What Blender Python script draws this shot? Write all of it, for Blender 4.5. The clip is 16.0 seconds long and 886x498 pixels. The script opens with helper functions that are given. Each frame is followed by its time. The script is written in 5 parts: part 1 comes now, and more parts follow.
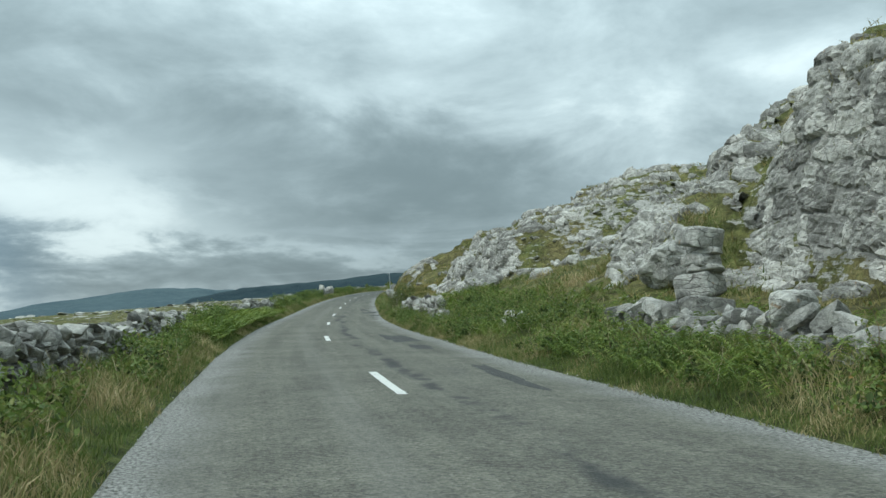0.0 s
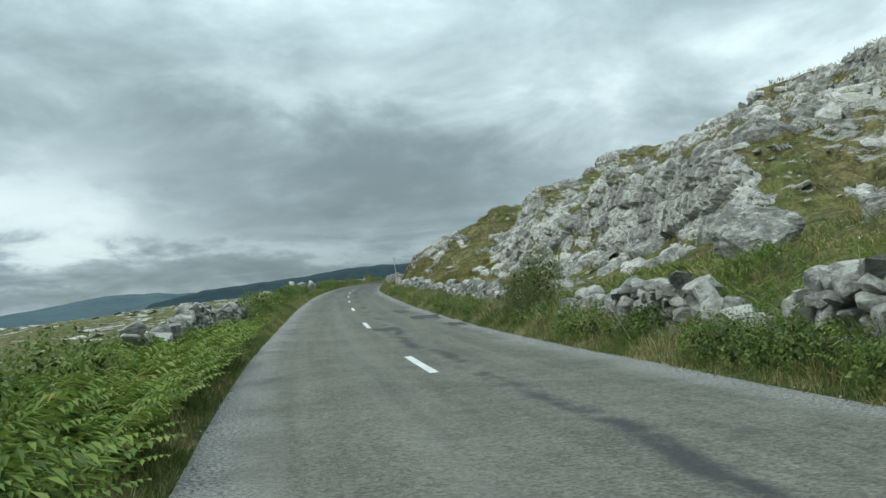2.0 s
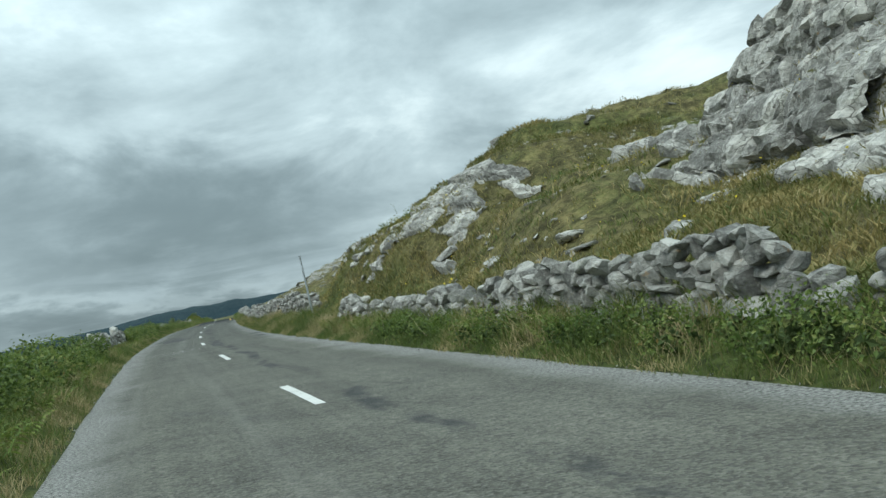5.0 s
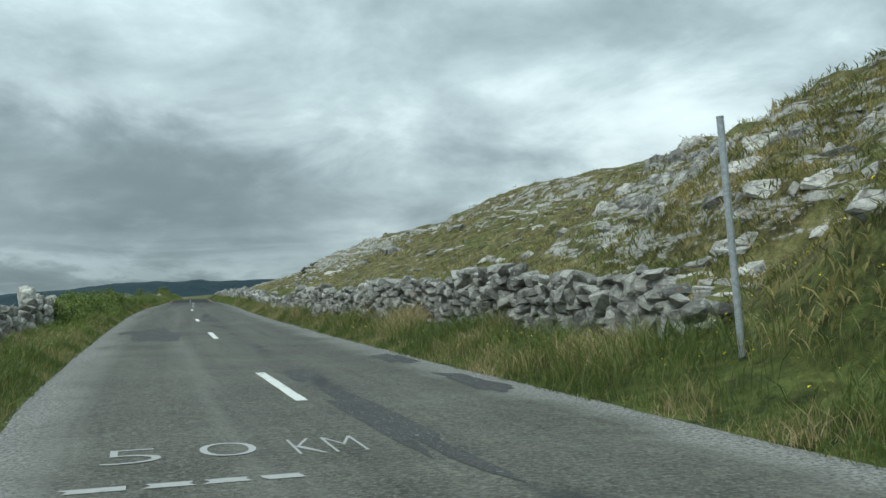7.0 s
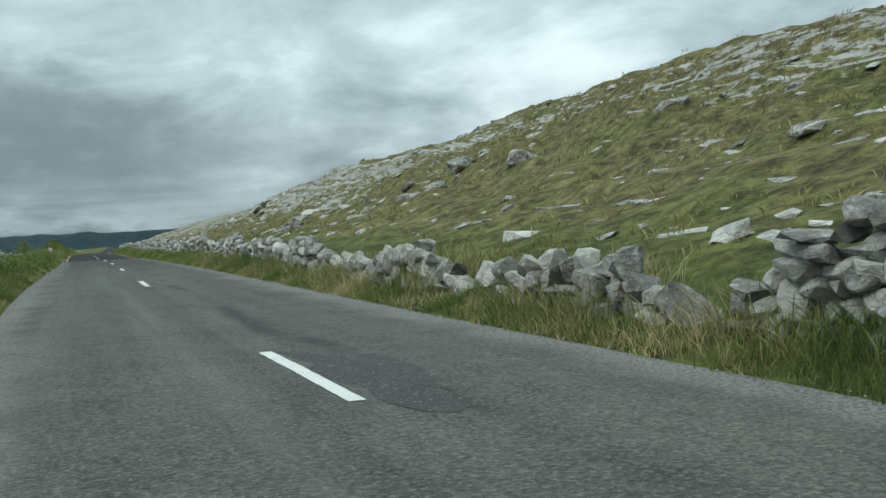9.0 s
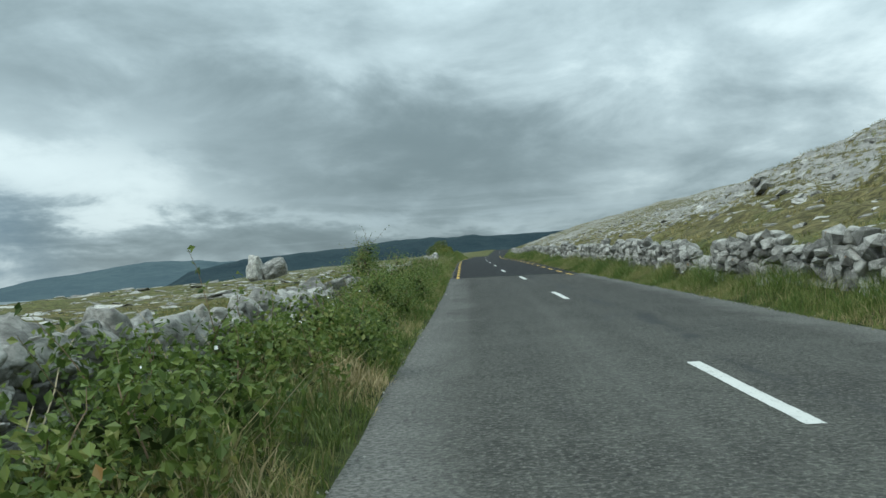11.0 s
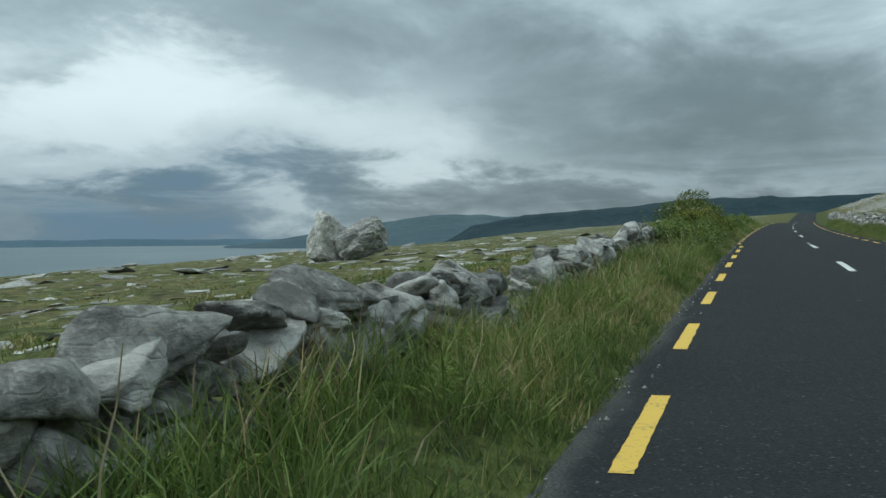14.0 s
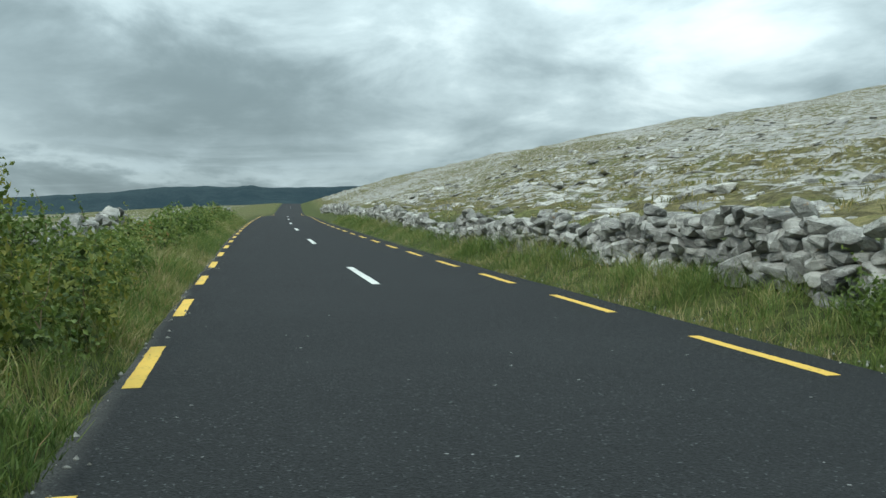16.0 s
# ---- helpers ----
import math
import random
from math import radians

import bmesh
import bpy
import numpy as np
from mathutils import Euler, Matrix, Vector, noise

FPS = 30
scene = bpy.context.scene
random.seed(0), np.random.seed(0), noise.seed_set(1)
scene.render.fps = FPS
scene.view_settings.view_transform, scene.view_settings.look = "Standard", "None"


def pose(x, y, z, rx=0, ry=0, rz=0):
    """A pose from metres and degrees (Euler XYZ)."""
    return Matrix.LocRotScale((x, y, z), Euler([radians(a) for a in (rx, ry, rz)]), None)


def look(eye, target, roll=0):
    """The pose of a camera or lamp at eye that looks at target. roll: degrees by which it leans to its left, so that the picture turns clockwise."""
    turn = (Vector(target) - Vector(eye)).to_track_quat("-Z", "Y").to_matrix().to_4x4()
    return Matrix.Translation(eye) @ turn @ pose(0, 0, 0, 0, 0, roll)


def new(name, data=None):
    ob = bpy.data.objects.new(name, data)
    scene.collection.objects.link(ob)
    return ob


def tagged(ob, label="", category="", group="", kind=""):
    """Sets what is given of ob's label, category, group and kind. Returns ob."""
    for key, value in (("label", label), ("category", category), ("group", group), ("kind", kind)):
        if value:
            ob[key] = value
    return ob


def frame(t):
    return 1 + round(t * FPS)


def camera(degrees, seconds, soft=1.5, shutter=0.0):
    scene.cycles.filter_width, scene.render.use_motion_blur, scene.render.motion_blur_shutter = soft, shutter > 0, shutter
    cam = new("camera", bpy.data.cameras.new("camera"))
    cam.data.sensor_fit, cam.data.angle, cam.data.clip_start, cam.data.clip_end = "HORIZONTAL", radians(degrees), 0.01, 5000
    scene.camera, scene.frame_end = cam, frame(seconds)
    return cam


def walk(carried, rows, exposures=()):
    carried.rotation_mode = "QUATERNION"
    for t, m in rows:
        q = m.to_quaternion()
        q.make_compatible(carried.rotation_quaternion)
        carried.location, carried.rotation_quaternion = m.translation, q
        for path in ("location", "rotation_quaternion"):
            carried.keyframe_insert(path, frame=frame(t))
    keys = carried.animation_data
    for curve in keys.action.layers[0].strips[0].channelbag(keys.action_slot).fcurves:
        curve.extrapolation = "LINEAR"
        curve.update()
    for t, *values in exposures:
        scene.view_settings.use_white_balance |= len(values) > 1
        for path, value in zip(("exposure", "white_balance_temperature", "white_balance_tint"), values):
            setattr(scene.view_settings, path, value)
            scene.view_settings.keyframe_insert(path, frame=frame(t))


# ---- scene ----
cam = camera(49.27, 16.0)
PATH = [
    (0.0, (-0.000, 0.000, 1.542), (0.072, 9.982, 2.145), -1.36),
    (0.5, (-1.502, 7.624, 1.631), (-0.974, 17.607, 1.886), -4.25),
    (1.0, (-2.952, 15.240, 1.726), (-1.934, 25.185, 1.981), -4.93),
    (1.5, (-4.301, 22.852, 1.829), (-3.360, 32.799, 2.237), -4.68),
    (2.0, (-5.479, 30.478, 1.984), (-5.018, 40.455, 2.478), -4.32),
    (2.5, (-6.408, 38.272, 2.068), (-5.594, 48.223, 2.643), -3.89),
    (3.0, (-7.303, 46.238, 2.208), (-6.250, 56.161, 2.864), -3.97),
    (3.2, (-7.651, 49.444, 2.271), (-6.615, 59.361, 3.024), -3.89),
    (5.3, (-10.224, 85.198, 3.188), (-7.661, 94.852, 3.662), -9.87),
    (5.5, (-10.435, 88.396, 3.277), (-7.796, 98.034, 3.660), -9.35),
    (6.0, (-10.981, 96.358, 3.515), (-7.850, 105.851, 3.798), -7.22),
    (6.5, (-11.415, 104.256, 3.728), (-8.266, 113.724, 4.392), -2.24),
    (7.0, (-11.840, 112.149, 3.948), (-9.149, 121.758, 4.600), -1.59),
    (7.5, (-12.171, 120.172, 4.202), (-9.042, 129.667, 4.416), -3.03),
    (8.0, (-12.398, 128.240, 4.444), (-8.638, 137.503, 4.206), -3.48),
    (8.2, (-12.476, 131.485, 4.521), (-8.551, 140.679, 4.276), -3.53),
    (10.3, (-13.315, 167.827, 5.607), (-11.177, 177.582, 6.130), -2.27),
    (10.5, (-13.177, 171.475, 5.712), (-11.448, 181.316, 6.121), -2.50),
    (11.0, (-12.815, 180.619, 5.980), (-12.864, 190.616, 6.242), -2.60),
    (11.5, (-12.572, 189.759, 6.219), (-14.651, 199.541, 6.278), 0.34),
    (12.0, (-12.417, 198.921, 6.447), (-15.608, 208.398, 6.429), -1.18),
    (12.5, (-12.159, 208.141, 6.642), (-15.118, 217.693, 6.652), -2.67),
    (13.0, (-11.914, 217.502, 6.902), (-15.080, 226.987, 7.029), -3.47),
    (13.5, (-11.675, 226.911, 7.139), (-14.946, 236.360, 7.246), -1.91),
    (14.0, (-11.569, 236.308, 7.407), (-14.520, 245.863, 7.307), -0.50),
    (14.5, (-11.516, 245.713, 7.678), (-14.178, 255.341, 7.216), 0.62),
    (15.0, (-11.333, 255.194, 7.935), (-12.994, 265.014, 7.029), 0.99),
    (15.5, (-11.172, 264.753, 8.144), (-10.934, 274.722, 7.391), 1.05),
    (16.0, (-10.930, 274.328, 8.320), (-8.724, 284.078, 8.078), 0.11),
]
walk(cam, [(t, look(eye, target, roll)) for t, eye, target, roll in PATH],
     [(0.0, 0.0, 6150, 4), (5.0, 0.0, 6150, 4), (8.0, -0.12, 6200, 4), (10.5, -0.05, 6150, 4), (11.3, -0.12, 6050, 4), (11.7, -0.18, 6020, 4), (12.0, -0.27, 6000, 4), (12.5, -0.43, 6000, 4), (13.0, -0.36, 6000, 4), (14.5, -0.38, 6050, 4), (15.0, -0.08, 6100, 4), (15.2, -0.02, 6100, 4), (15.6, 0.10, 6150, 4), (16.0, 0.16, 6200, 4)])

# ---------------------------------------------------------------- world and light
SUN_EL, SUN_AZ = 52.0, 118.0   # degrees; azimuth counted from +y towards -x
world = bpy.data.worlds.new("overcast_sky")
scene.world = world
world.use_nodes = True


class Nodes:
    """A short way to write node trees."""

    def __init__(self, tree):
        self.tree = tree
        tree.nodes.clear()

    def add(self, kind, props=None, **ins):
        n = self.tree.nodes.new(kind)
        for k, v in (props or {}).items():
            setattr(n, k, v)
        for k, v in ins.items():
            key = int(k[1:]) if k[0] == "i" and k[1:].isdigit() else k.replace("_", " ")
            self.put(n.inputs[key], v)
        return n

    def put(self, socket, v):
        if isinstance(v, bpy.types.NodeSocket):
            self.tree.links.new(v, socket)
        elif isinstance(v, (tuple, list)) and len(v) == 3 and socket.type == "RGBA":
            socket.default_value = (*v, 1)
        else:
            socket.default_value = v

    def math(self, op, a, b=0.0, c=0.0, clamp=False):
        n = self.add("ShaderNodeMath", {"operation": op, "use_clamp": clamp}, i0=a, i1=b)
        if op in ("MULTIPLY_ADD", "SMOOTH_MIN"):
            self.put(n.inputs[2], c)
        return n.outputs[0]

    def step(self, x, lo, hi, a=0.0, b=1.0):
        return self.add("ShaderNodeMapRange", {"interpolation_type": "SMOOTHSTEP"}, Value=x, i1=lo, i2=hi, i3=a, i4=b).outputs[0]

    def mix(self, f, a, b, blend="MIX"):
        n = self.add("ShaderNodeMix", {"data_type": "RGBA", "blend_type": blend})
        self.put(n.inputs[0], f), self.put(n.inputs[6], a), self.put(n.inputs[7], b)
        return n.outputs[2]

    def noise(self, vec, scale, detail=4.0, rough=0.55, distort=0.0):
        return self.add("ShaderNodeTexNoise", None, Vector=vec, Scale=scale, Detail=detail, Roughness=rough, Distortion=distort).outputs[0]

    def scaled(self, vec, s):
        return self.add("ShaderNodeVectorMath", {"operation": "MULTIPLY"}, i0=vec, i1=s).outputs[0]

    def ramp(self, x, stops):
        n = self.add("ShaderNodeValToRGB", None, Fac=x)
        el = n.color_ramp.elements
        while len(el) < len(stops):
            el.new(0.5)
        for e, (p, c) in zip(el, stops):
            e.position, e.color = p, (*c, 1)
        return n.outputs[0]


def build_sky():
    n = Nodes(world.node_tree)
    way = n.add("ShaderNodeTexCoord").outputs["Generated"]
    sep = n.add("ShaderNodeSeparateXYZ", None, Vector=way)
    x, y, z = sep.outputs
    up = n.math("MAXIMUM", z, 0.0)
    # cloud deck: the direction carried onto a flat layer, so that clouds flatten towards the horizon
    deep = n.math("ADD", up, 0.27)
    flat = n.add("ShaderNodeCombineXYZ", None, X=n.math("DIVIDE", x, deep), Y=n.math("DIVIDE", y, deep), Z=3.7).outputs[0]
    big = n.noise(n.scaled(flat, (0.95, 0.8, 1)), 1.0, 3.0, 0.5, 0.0)
    mid = n.noise(n.scaled(flat, (1.7, 1.5, 1)), 1.5, 9.0, 0.56, 0.25)
    mass = n.math("ADD", n.math("MULTIPLY", big, 0.55), n.math("MULTIPLY", mid, 0.70))
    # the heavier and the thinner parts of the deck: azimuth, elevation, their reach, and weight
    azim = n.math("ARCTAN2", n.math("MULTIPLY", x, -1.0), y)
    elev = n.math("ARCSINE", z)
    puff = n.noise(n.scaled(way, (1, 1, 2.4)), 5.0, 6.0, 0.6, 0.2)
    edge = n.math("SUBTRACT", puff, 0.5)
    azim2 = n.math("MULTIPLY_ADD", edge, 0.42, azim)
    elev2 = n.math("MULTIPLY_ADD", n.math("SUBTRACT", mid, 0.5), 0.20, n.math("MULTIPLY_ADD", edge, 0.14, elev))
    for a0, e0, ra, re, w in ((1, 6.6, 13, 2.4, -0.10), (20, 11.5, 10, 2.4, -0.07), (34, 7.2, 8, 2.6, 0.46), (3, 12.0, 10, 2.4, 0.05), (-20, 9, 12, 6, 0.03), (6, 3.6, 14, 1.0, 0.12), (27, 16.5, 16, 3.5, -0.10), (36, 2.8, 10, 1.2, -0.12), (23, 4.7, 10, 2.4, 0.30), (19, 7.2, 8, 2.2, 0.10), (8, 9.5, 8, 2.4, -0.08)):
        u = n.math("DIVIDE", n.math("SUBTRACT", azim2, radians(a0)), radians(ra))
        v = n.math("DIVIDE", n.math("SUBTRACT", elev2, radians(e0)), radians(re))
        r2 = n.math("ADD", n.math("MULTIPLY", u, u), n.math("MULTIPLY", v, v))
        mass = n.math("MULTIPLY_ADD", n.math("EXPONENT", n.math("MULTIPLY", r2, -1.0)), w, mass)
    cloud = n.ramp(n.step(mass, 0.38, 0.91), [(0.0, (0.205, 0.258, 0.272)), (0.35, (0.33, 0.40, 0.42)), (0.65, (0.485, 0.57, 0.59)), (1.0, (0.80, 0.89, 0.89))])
    # an overcast sky brightens from horizon to zenith
    lift = n.math("MULTIPLY_ADD", up, 2.5, 0.84)
    cloud = n.mix(1.0, cloud, n.add("ShaderNodeCombineXYZ", None, X=lift, Y=lift, Z=lift).outputs[0], "MULTIPLY")
    # the deck is thinnest, and brightest, over the bay
    u = n.math("DIVIDE", n.math("SUBTRACT", azim2, radians(36)), radians(11))
    v = n.math("DIVIDE", n.math("SUBTRACT", elev2, radians(8.6)), radians(3.0))
    gap = n.math("EXPONENT", n.math("MULTIPLY", n.math("ADD", n.math("MULTIPLY", u, u), n.math("MULTIPLY", v, v)), -1.0))
    cloud = n.mix(n.math("MULTIPLY", n.step(gap, 0.25, 0.8), 0.8), cloud, (1.08, 1.18, 1.18))
    # rain-blue distance low over the bay
    bay = n.math("MULTIPLY", n.step(azim, 0.33, 0.52), n.step(z, 0.06, 0.145, 1.0, 0.0))
    bay = n.math("MULTIPLY", bay, n.step(mid, 0.30, 0.62, 1.0, 0.35))
    cloud = n.mix(n.math("MULTIPLY", bay, 0.95), cloud, (0.185, 0.290, 0.385))
    # a thin bright gap under the deck along the horizon
    slot = n.math("MULTIPLY", n.step(z, 0.012, 0.05), n.step(z, 0.05, 0.11, 1.0, 0.0))
    streak = n.noise(n.scaled(way, (3.0, 3.0, 34.0)), 1.6, 5.0, 0.6, 0.4)
    cloud = n.mix(n.math("MULTIPLY", slot, n.step(streak, 0.48, 0.68, 0.0, 0.35)), cloud, (0.56, 0.66, 0.70))
    blue = n.add("ShaderNodeTexSky", {"sky_type": "NISHITA", "sun_disc": False, "sun_elevation": radians(SUN_EL), "sun_rotation": radians(360 - SUN_AZ)}).outputs[0]
    a = n.add("ShaderNodeBackground", None, Color=cloud, Strength=1.0)
    b = n.add("ShaderNodeBackground", None, Color=blue, Strength=0.08)
    both = n.add("ShaderNodeMixShader", None, i0=0.95, i1=b.outputs[0], i2=a.outputs[0])
    n.add("ShaderNodeOutputWorld", None, Surface=both.outputs[0])


build_sky()
lamp = bpy.data.lights.new("sun", "SUN")
lamp.energy, lamp.angle, lamp.color = 1.45, radians(14), (1.0, 0.965, 0.90)
sun = new("sun", lamp)
sun.matrix_world = look((0, 0, 0), (math.sin(radians(SUN_AZ)) * math.cos(radians(SUN_EL)), -math.cos(radians(SUN_AZ)) * math.cos(radians(SUN_EL)), -math.sin(radians(SUN_EL))))

# ---------------------------------------------------------------- materials


def material(name):
    m = bpy.data.materials.new(name)
    m.use_nodes = True
    n = Nodes(m.node_tree)
    return m, n, n.add("ShaderNodeTexCoord").outputs["Object"]


def finish(n, color, rough=0.9, bump=None, strength=0.5, distance=0.02, spec=0.3, translucent=0.0):
    b = n.add("ShaderNodeBsdfPrincipled", None, Base_Color=color, Roughness=rough)
    b.inputs["Specular IOR Level"].default_value = spec
    if bump is not None:
        n.put(b.inputs["Normal"], n.add("ShaderNodeBump", None, Strength=strength, Distance=distance, Height=bump).outputs[0])
    out = b.outputs[0]
    if translucent:
        t = n.add("ShaderNodeBsdfTranslucent", None, Color=color)
        out = n.add("ShaderNodeMixShader", None, i0=translucent, i1=out, i2=t.outputs[0]).outputs[0]
    n.add("ShaderNodeOutputMaterial", None, Surface=out)


def limestone(name, bright=1.0, world_space=False, joints=0.12, bloom=0.5, grain=0.95):
    m, n, co = material(name)
    info = n.add("ShaderNodeObjectInfo")
    isl = n.add("ShaderNodeNewGeometry").outputs["Random Per Island"]
    if world_space:
        co = n.add("ShaderNodeNewGeometry").outputs["Position"]
    rnd = n.math("FRACT", n.math("ADD", info.outputs["Random"], isl))
    co = n.add("ShaderNodeVectorMath", {"operation": "ADD"}, i0=co, i1=n.scaled(n.add("ShaderNodeCombineXYZ", None, X=rnd, Y=rnd, Z=rnd).outputs[0], (37, 17, 9))).outputs[0]
    a = n.noise(co, 2.1, 7, 0.65, 0.25)
    b = n.noise(co, 17.0, 8, 0.72)
    c = n.noise(n.scaled(co, (1, 1, 2.2)), 5.0, 6, 0.65, 0.15)
    v = n.math("ADD", n.math("MULTIPLY", a, 0.5), n.math("ADD", n.math("MULTIPLY", b, 0.32), n.math("MULTIPLY", c, 0.30)))
    v = n.math("ADD", v, n.math("MULTIPLY", n.math("SUBTRACT", rnd, 0.5), 0.16))
    k = bright
    col = n.ramp(n.step(v, 0.40, 0.72), [(0.0, (0.120 * k, 0.117 * k, 0.106 * k)), (0.3, (0.215 * k, 0.210 * k, 0.191 * k)), (0.6, (0.325 * k, 0.318 * k, 0.288 * k)), (1.0, (0.50 * k, 0.485 * k, 0.44 * k))])
    # pits, cracks and lichen
    vor = n.add("ShaderNodeTexVoronoi", {"feature": "DISTANCE_TO_EDGE"}, Vector=n.add("ShaderNodeVectorMath", {"operation": "ADD"}, i0=n.scaled(co, (1, 1, 2.2)), i1=n.scaled(n.add("ShaderNodeTexNoise", None, Vector=co, Scale=2.0, Detail=3.0).outputs["Color"], (0.5, 0.5, 0.5))).outputs[0], Scale=2.4)
    crack = n.step(vor.outputs["Distance"], 0.0, 0.045, 1.0, 0.0)
    crack = n.math("MULTIPLY", crack, n.step(a, 0.38, 0.56))
    col = n.mix(n.math("MULTIPLY", crack, joints), col, (0.06, 0.045, 0.042))
    lich = n.step(n.noise(co, 5.5, 3, 0.5), 0.70, 0.74)
    col = n.mix(n.math("MULTIPLY", lich, 0.5), col, (0.33, 0.17, 0.04))
    pale = n.step(n.noise(co, 8.0, 4, 0.6), 0.60, 0.66)
    col = n.mix(n.math("MULTIPLY", pale, bloom), col, (0.52, 0.51, 0.47))
    moss = n.step(n.noise(co, 2.3, 4, 0.6), 0.56, 0.72)
    col = n.mix(n.math("MULTIPLY", moss, 0.28), col, (0.10, 0.115, 0.05))
    h = n.math("ADD", n.math("MULTIPLY", b, 0.5), n.math("ADD", n.math("MULTIPLY", c, 0.9), n.math("MULTIPLY", crack, -joints)))
    finish(n, col, 0.92, h, grain, 0.06, 0.2)
    return m


def foliage(name, stops, rough=0.6, translucent=0.25, patch=0.35, spec=0.25):
    """Leaves and blades: each one its own tone, drifting over patches of ground."""
    m, n, co = material(name)
    isl = n.add("ShaderNodeNewGeometry").outputs["Random Per Island"]
    pos = n.add("ShaderNodeNewGeometry").outputs["Position"]
    drift = n.noise(pos, 0.55, 4, 0.6)
    x = n.math("ADD", n.math("MULTIPLY", isl, 1.0 - patch), n.math("MULTIPLY", n.step(drift, 0.3, 0.7), patch))
    col = n.ramp(x, stops)
    finish(n, col, rough, translucent=translucent, spec=spec)
    return m


def painted(name, col, worn=(0.18, 0.18, 0.17)):
    m, n, co = material(name)
    a, b = n.noise(co, 26.0, 5, 0.7), n.noise(co, 2.2, 4, 0.6)
    wear = n.step(n.math("ADD", n.math("MULTIPLY", a, 0.7), n.math("MULTIPLY", b, 0.4)), 0.60, 0.68)
    dirt = n.mix(n.math("MULTIPLY", b, 0.35), col, tuple(0.55 * c for c in col))
    finish(n, n.mix(n.math("MULTIPLY", wear, 0.75), dirt, worn), 0.75, n.noise(co, 90, 3), 0.4, 0.01)
    return m


def asphalt(name, tone, old):
    m, n, _ = material(name)
    uv = n.add("ShaderNodeTexCoord").outputs["UV"]
    sep = n.add("ShaderNodeSeparateXYZ", None, Vector=uv)
    u, v = sep.outputs[0], sep.outputs[1]
    grit = n.add("ShaderNodeTexVoronoi", None, Vector=uv, Scale=34.0 if old else 75.0)
    tint = n.add("ShaderNodeSeparateColor", None, Color=grit.outputs["Color"]).outputs[0]
    fine = n.noise(uv, 60.0, 4, 0.7)
    blot = n.noise(uv, 0.55, 5, 0.6, 0.4)
    lane = n.noise(n.scaled(uv, (2.2, 0.05, 1)), 1.0, 4, 0.6)
    t = tone
    if old:
        col = n.ramp(n.math("ADD", n.math("MULTIPLY", tint, 0.55), n.math("MULTIPLY", fine, 0.45)),
                     [(0.1, tuple(0.45 * c for c in t)), (0.45, t), (0.72, tuple(1.35 * c for c in t)), (0.95, tuple(2.3 * c for c in t))])
        k = n.math("ADD", n.math("MULTIPLY", n.step(blot, 0.3, 0.7), 0.34), n.math("MULTIPLY", n.step(lane, 0.3, 0.7), 0.36))
        k = n.math("ADD", k, n.math("MULTIPLY_ADD", n.step(n.noise(uv, 3.2, 5, 0.7), 0.3, 0.7), 0.34, 0.47))
        col = n.mix(1.0, col, n.add("ShaderNodeCombineXYZ", None, X=k, Y=k, Z=k).outputs[0], "MULTIPLY")
        col = n.mix(n.step(v, 60.0, 160.0, 0.0, 1.0), n.mix(1.0, col, (1.22, 1.20, 1.16), "MULTIPLY"), n.mix(1.0, col, (0.74, 0.75, 0.76), "MULTIPLY"))
        col = n.mix(n.step(v, 176.0, 208.0, 0.0, 1.0), col, n.mix(1.0, col, (0.50, 0.51, 0.52), "MULTIPLY"))
        chips = n.step(n.noise(uv, 22.0, 4, 0.78), 0.52, 0.60)
        col = n.mix(n.math("MULTIPLY", chips, 0.6), col, (0.215, 0.208, 0.182))
        holes = n.step(n.noise(uv, 15.0, 4, 0.75), 0.54, 0.63)
        col = n.mix(n.math("MULTIPLY", holes, 0.68), col, (0.050, 0.051, 0.048))
        # tarred seam that wanders beside the centre line, and worn bald streaks
        wob = n.math("MULTIPLY", n.math("SUBTRACT", n.noise(n.scaled(uv, (0, 0.16, 1)), 1.0, 4, 0.6), 0.5), 1.3)
        away = n.math("ABSOLUTE", n.math("SUBTRACT", u, n.math("ADD", 0.62, wob)))
        seam = n.math("MULTIPLY", n.step(away, 0.05, 0.22, 1.0, 0.0), n.step(n.noise(n.scaled(uv, (0.6, 0.35, 1)), 1.2, 4, 0.7), 0.44, 0.58))
        col = n.mix(n.math("MULTIPLY", seam, 0.8), col, (0.034, 0.036, 0.038))
        # long cracks and the pale polish of the wheel tracks
        wave = n.add("ShaderNodeTexNoise", None, Vector=uv, Scale=1.3, Detail=3.0).outputs["Color"]
        net = n.add("ShaderNodeTexVoronoi", {"feature": "DISTANCE_TO_EDGE"}, Vector=n.add("ShaderNodeVectorMath", {"operation": "ADD"}, i0=n.scaled(uv, (1.0, 0.32, 1)), i1=n.scaled(wave, (0.7, 0.7, 0))).outputs[0], Scale=0.85)
        crack = n.math("MULTIPLY", n.step(net.outputs["Distance"], 0.004, 0.026, 1.0, 0.0), n.step(n.noise(n.scaled(uv, (0.5, 0.15, 1)), 1.0, 4, 0.6), 0.52, 0.64))
        col = n.mix(n.math("MULTIPLY", crack, 0.28), col, (0.030, 0.031, 0.032))
        track = n.math("ABSOLUTE", n.math("SUBTRACT", n.math("ABSOLUTE", n.math("ADD", u, 1.6)), 0.75))
        col = n.mix(n.math("MULTIPLY", n.step(track, 0.05, 0.42, 1.0, 0.0), n.math("MULTIPLY", n.step(lane, 0.35, 0.65, 0.05, 0.30), n.step(v, 120.0, 200.0, 1.0, 0.3))), col, (0.19, 0.186, 0.168))
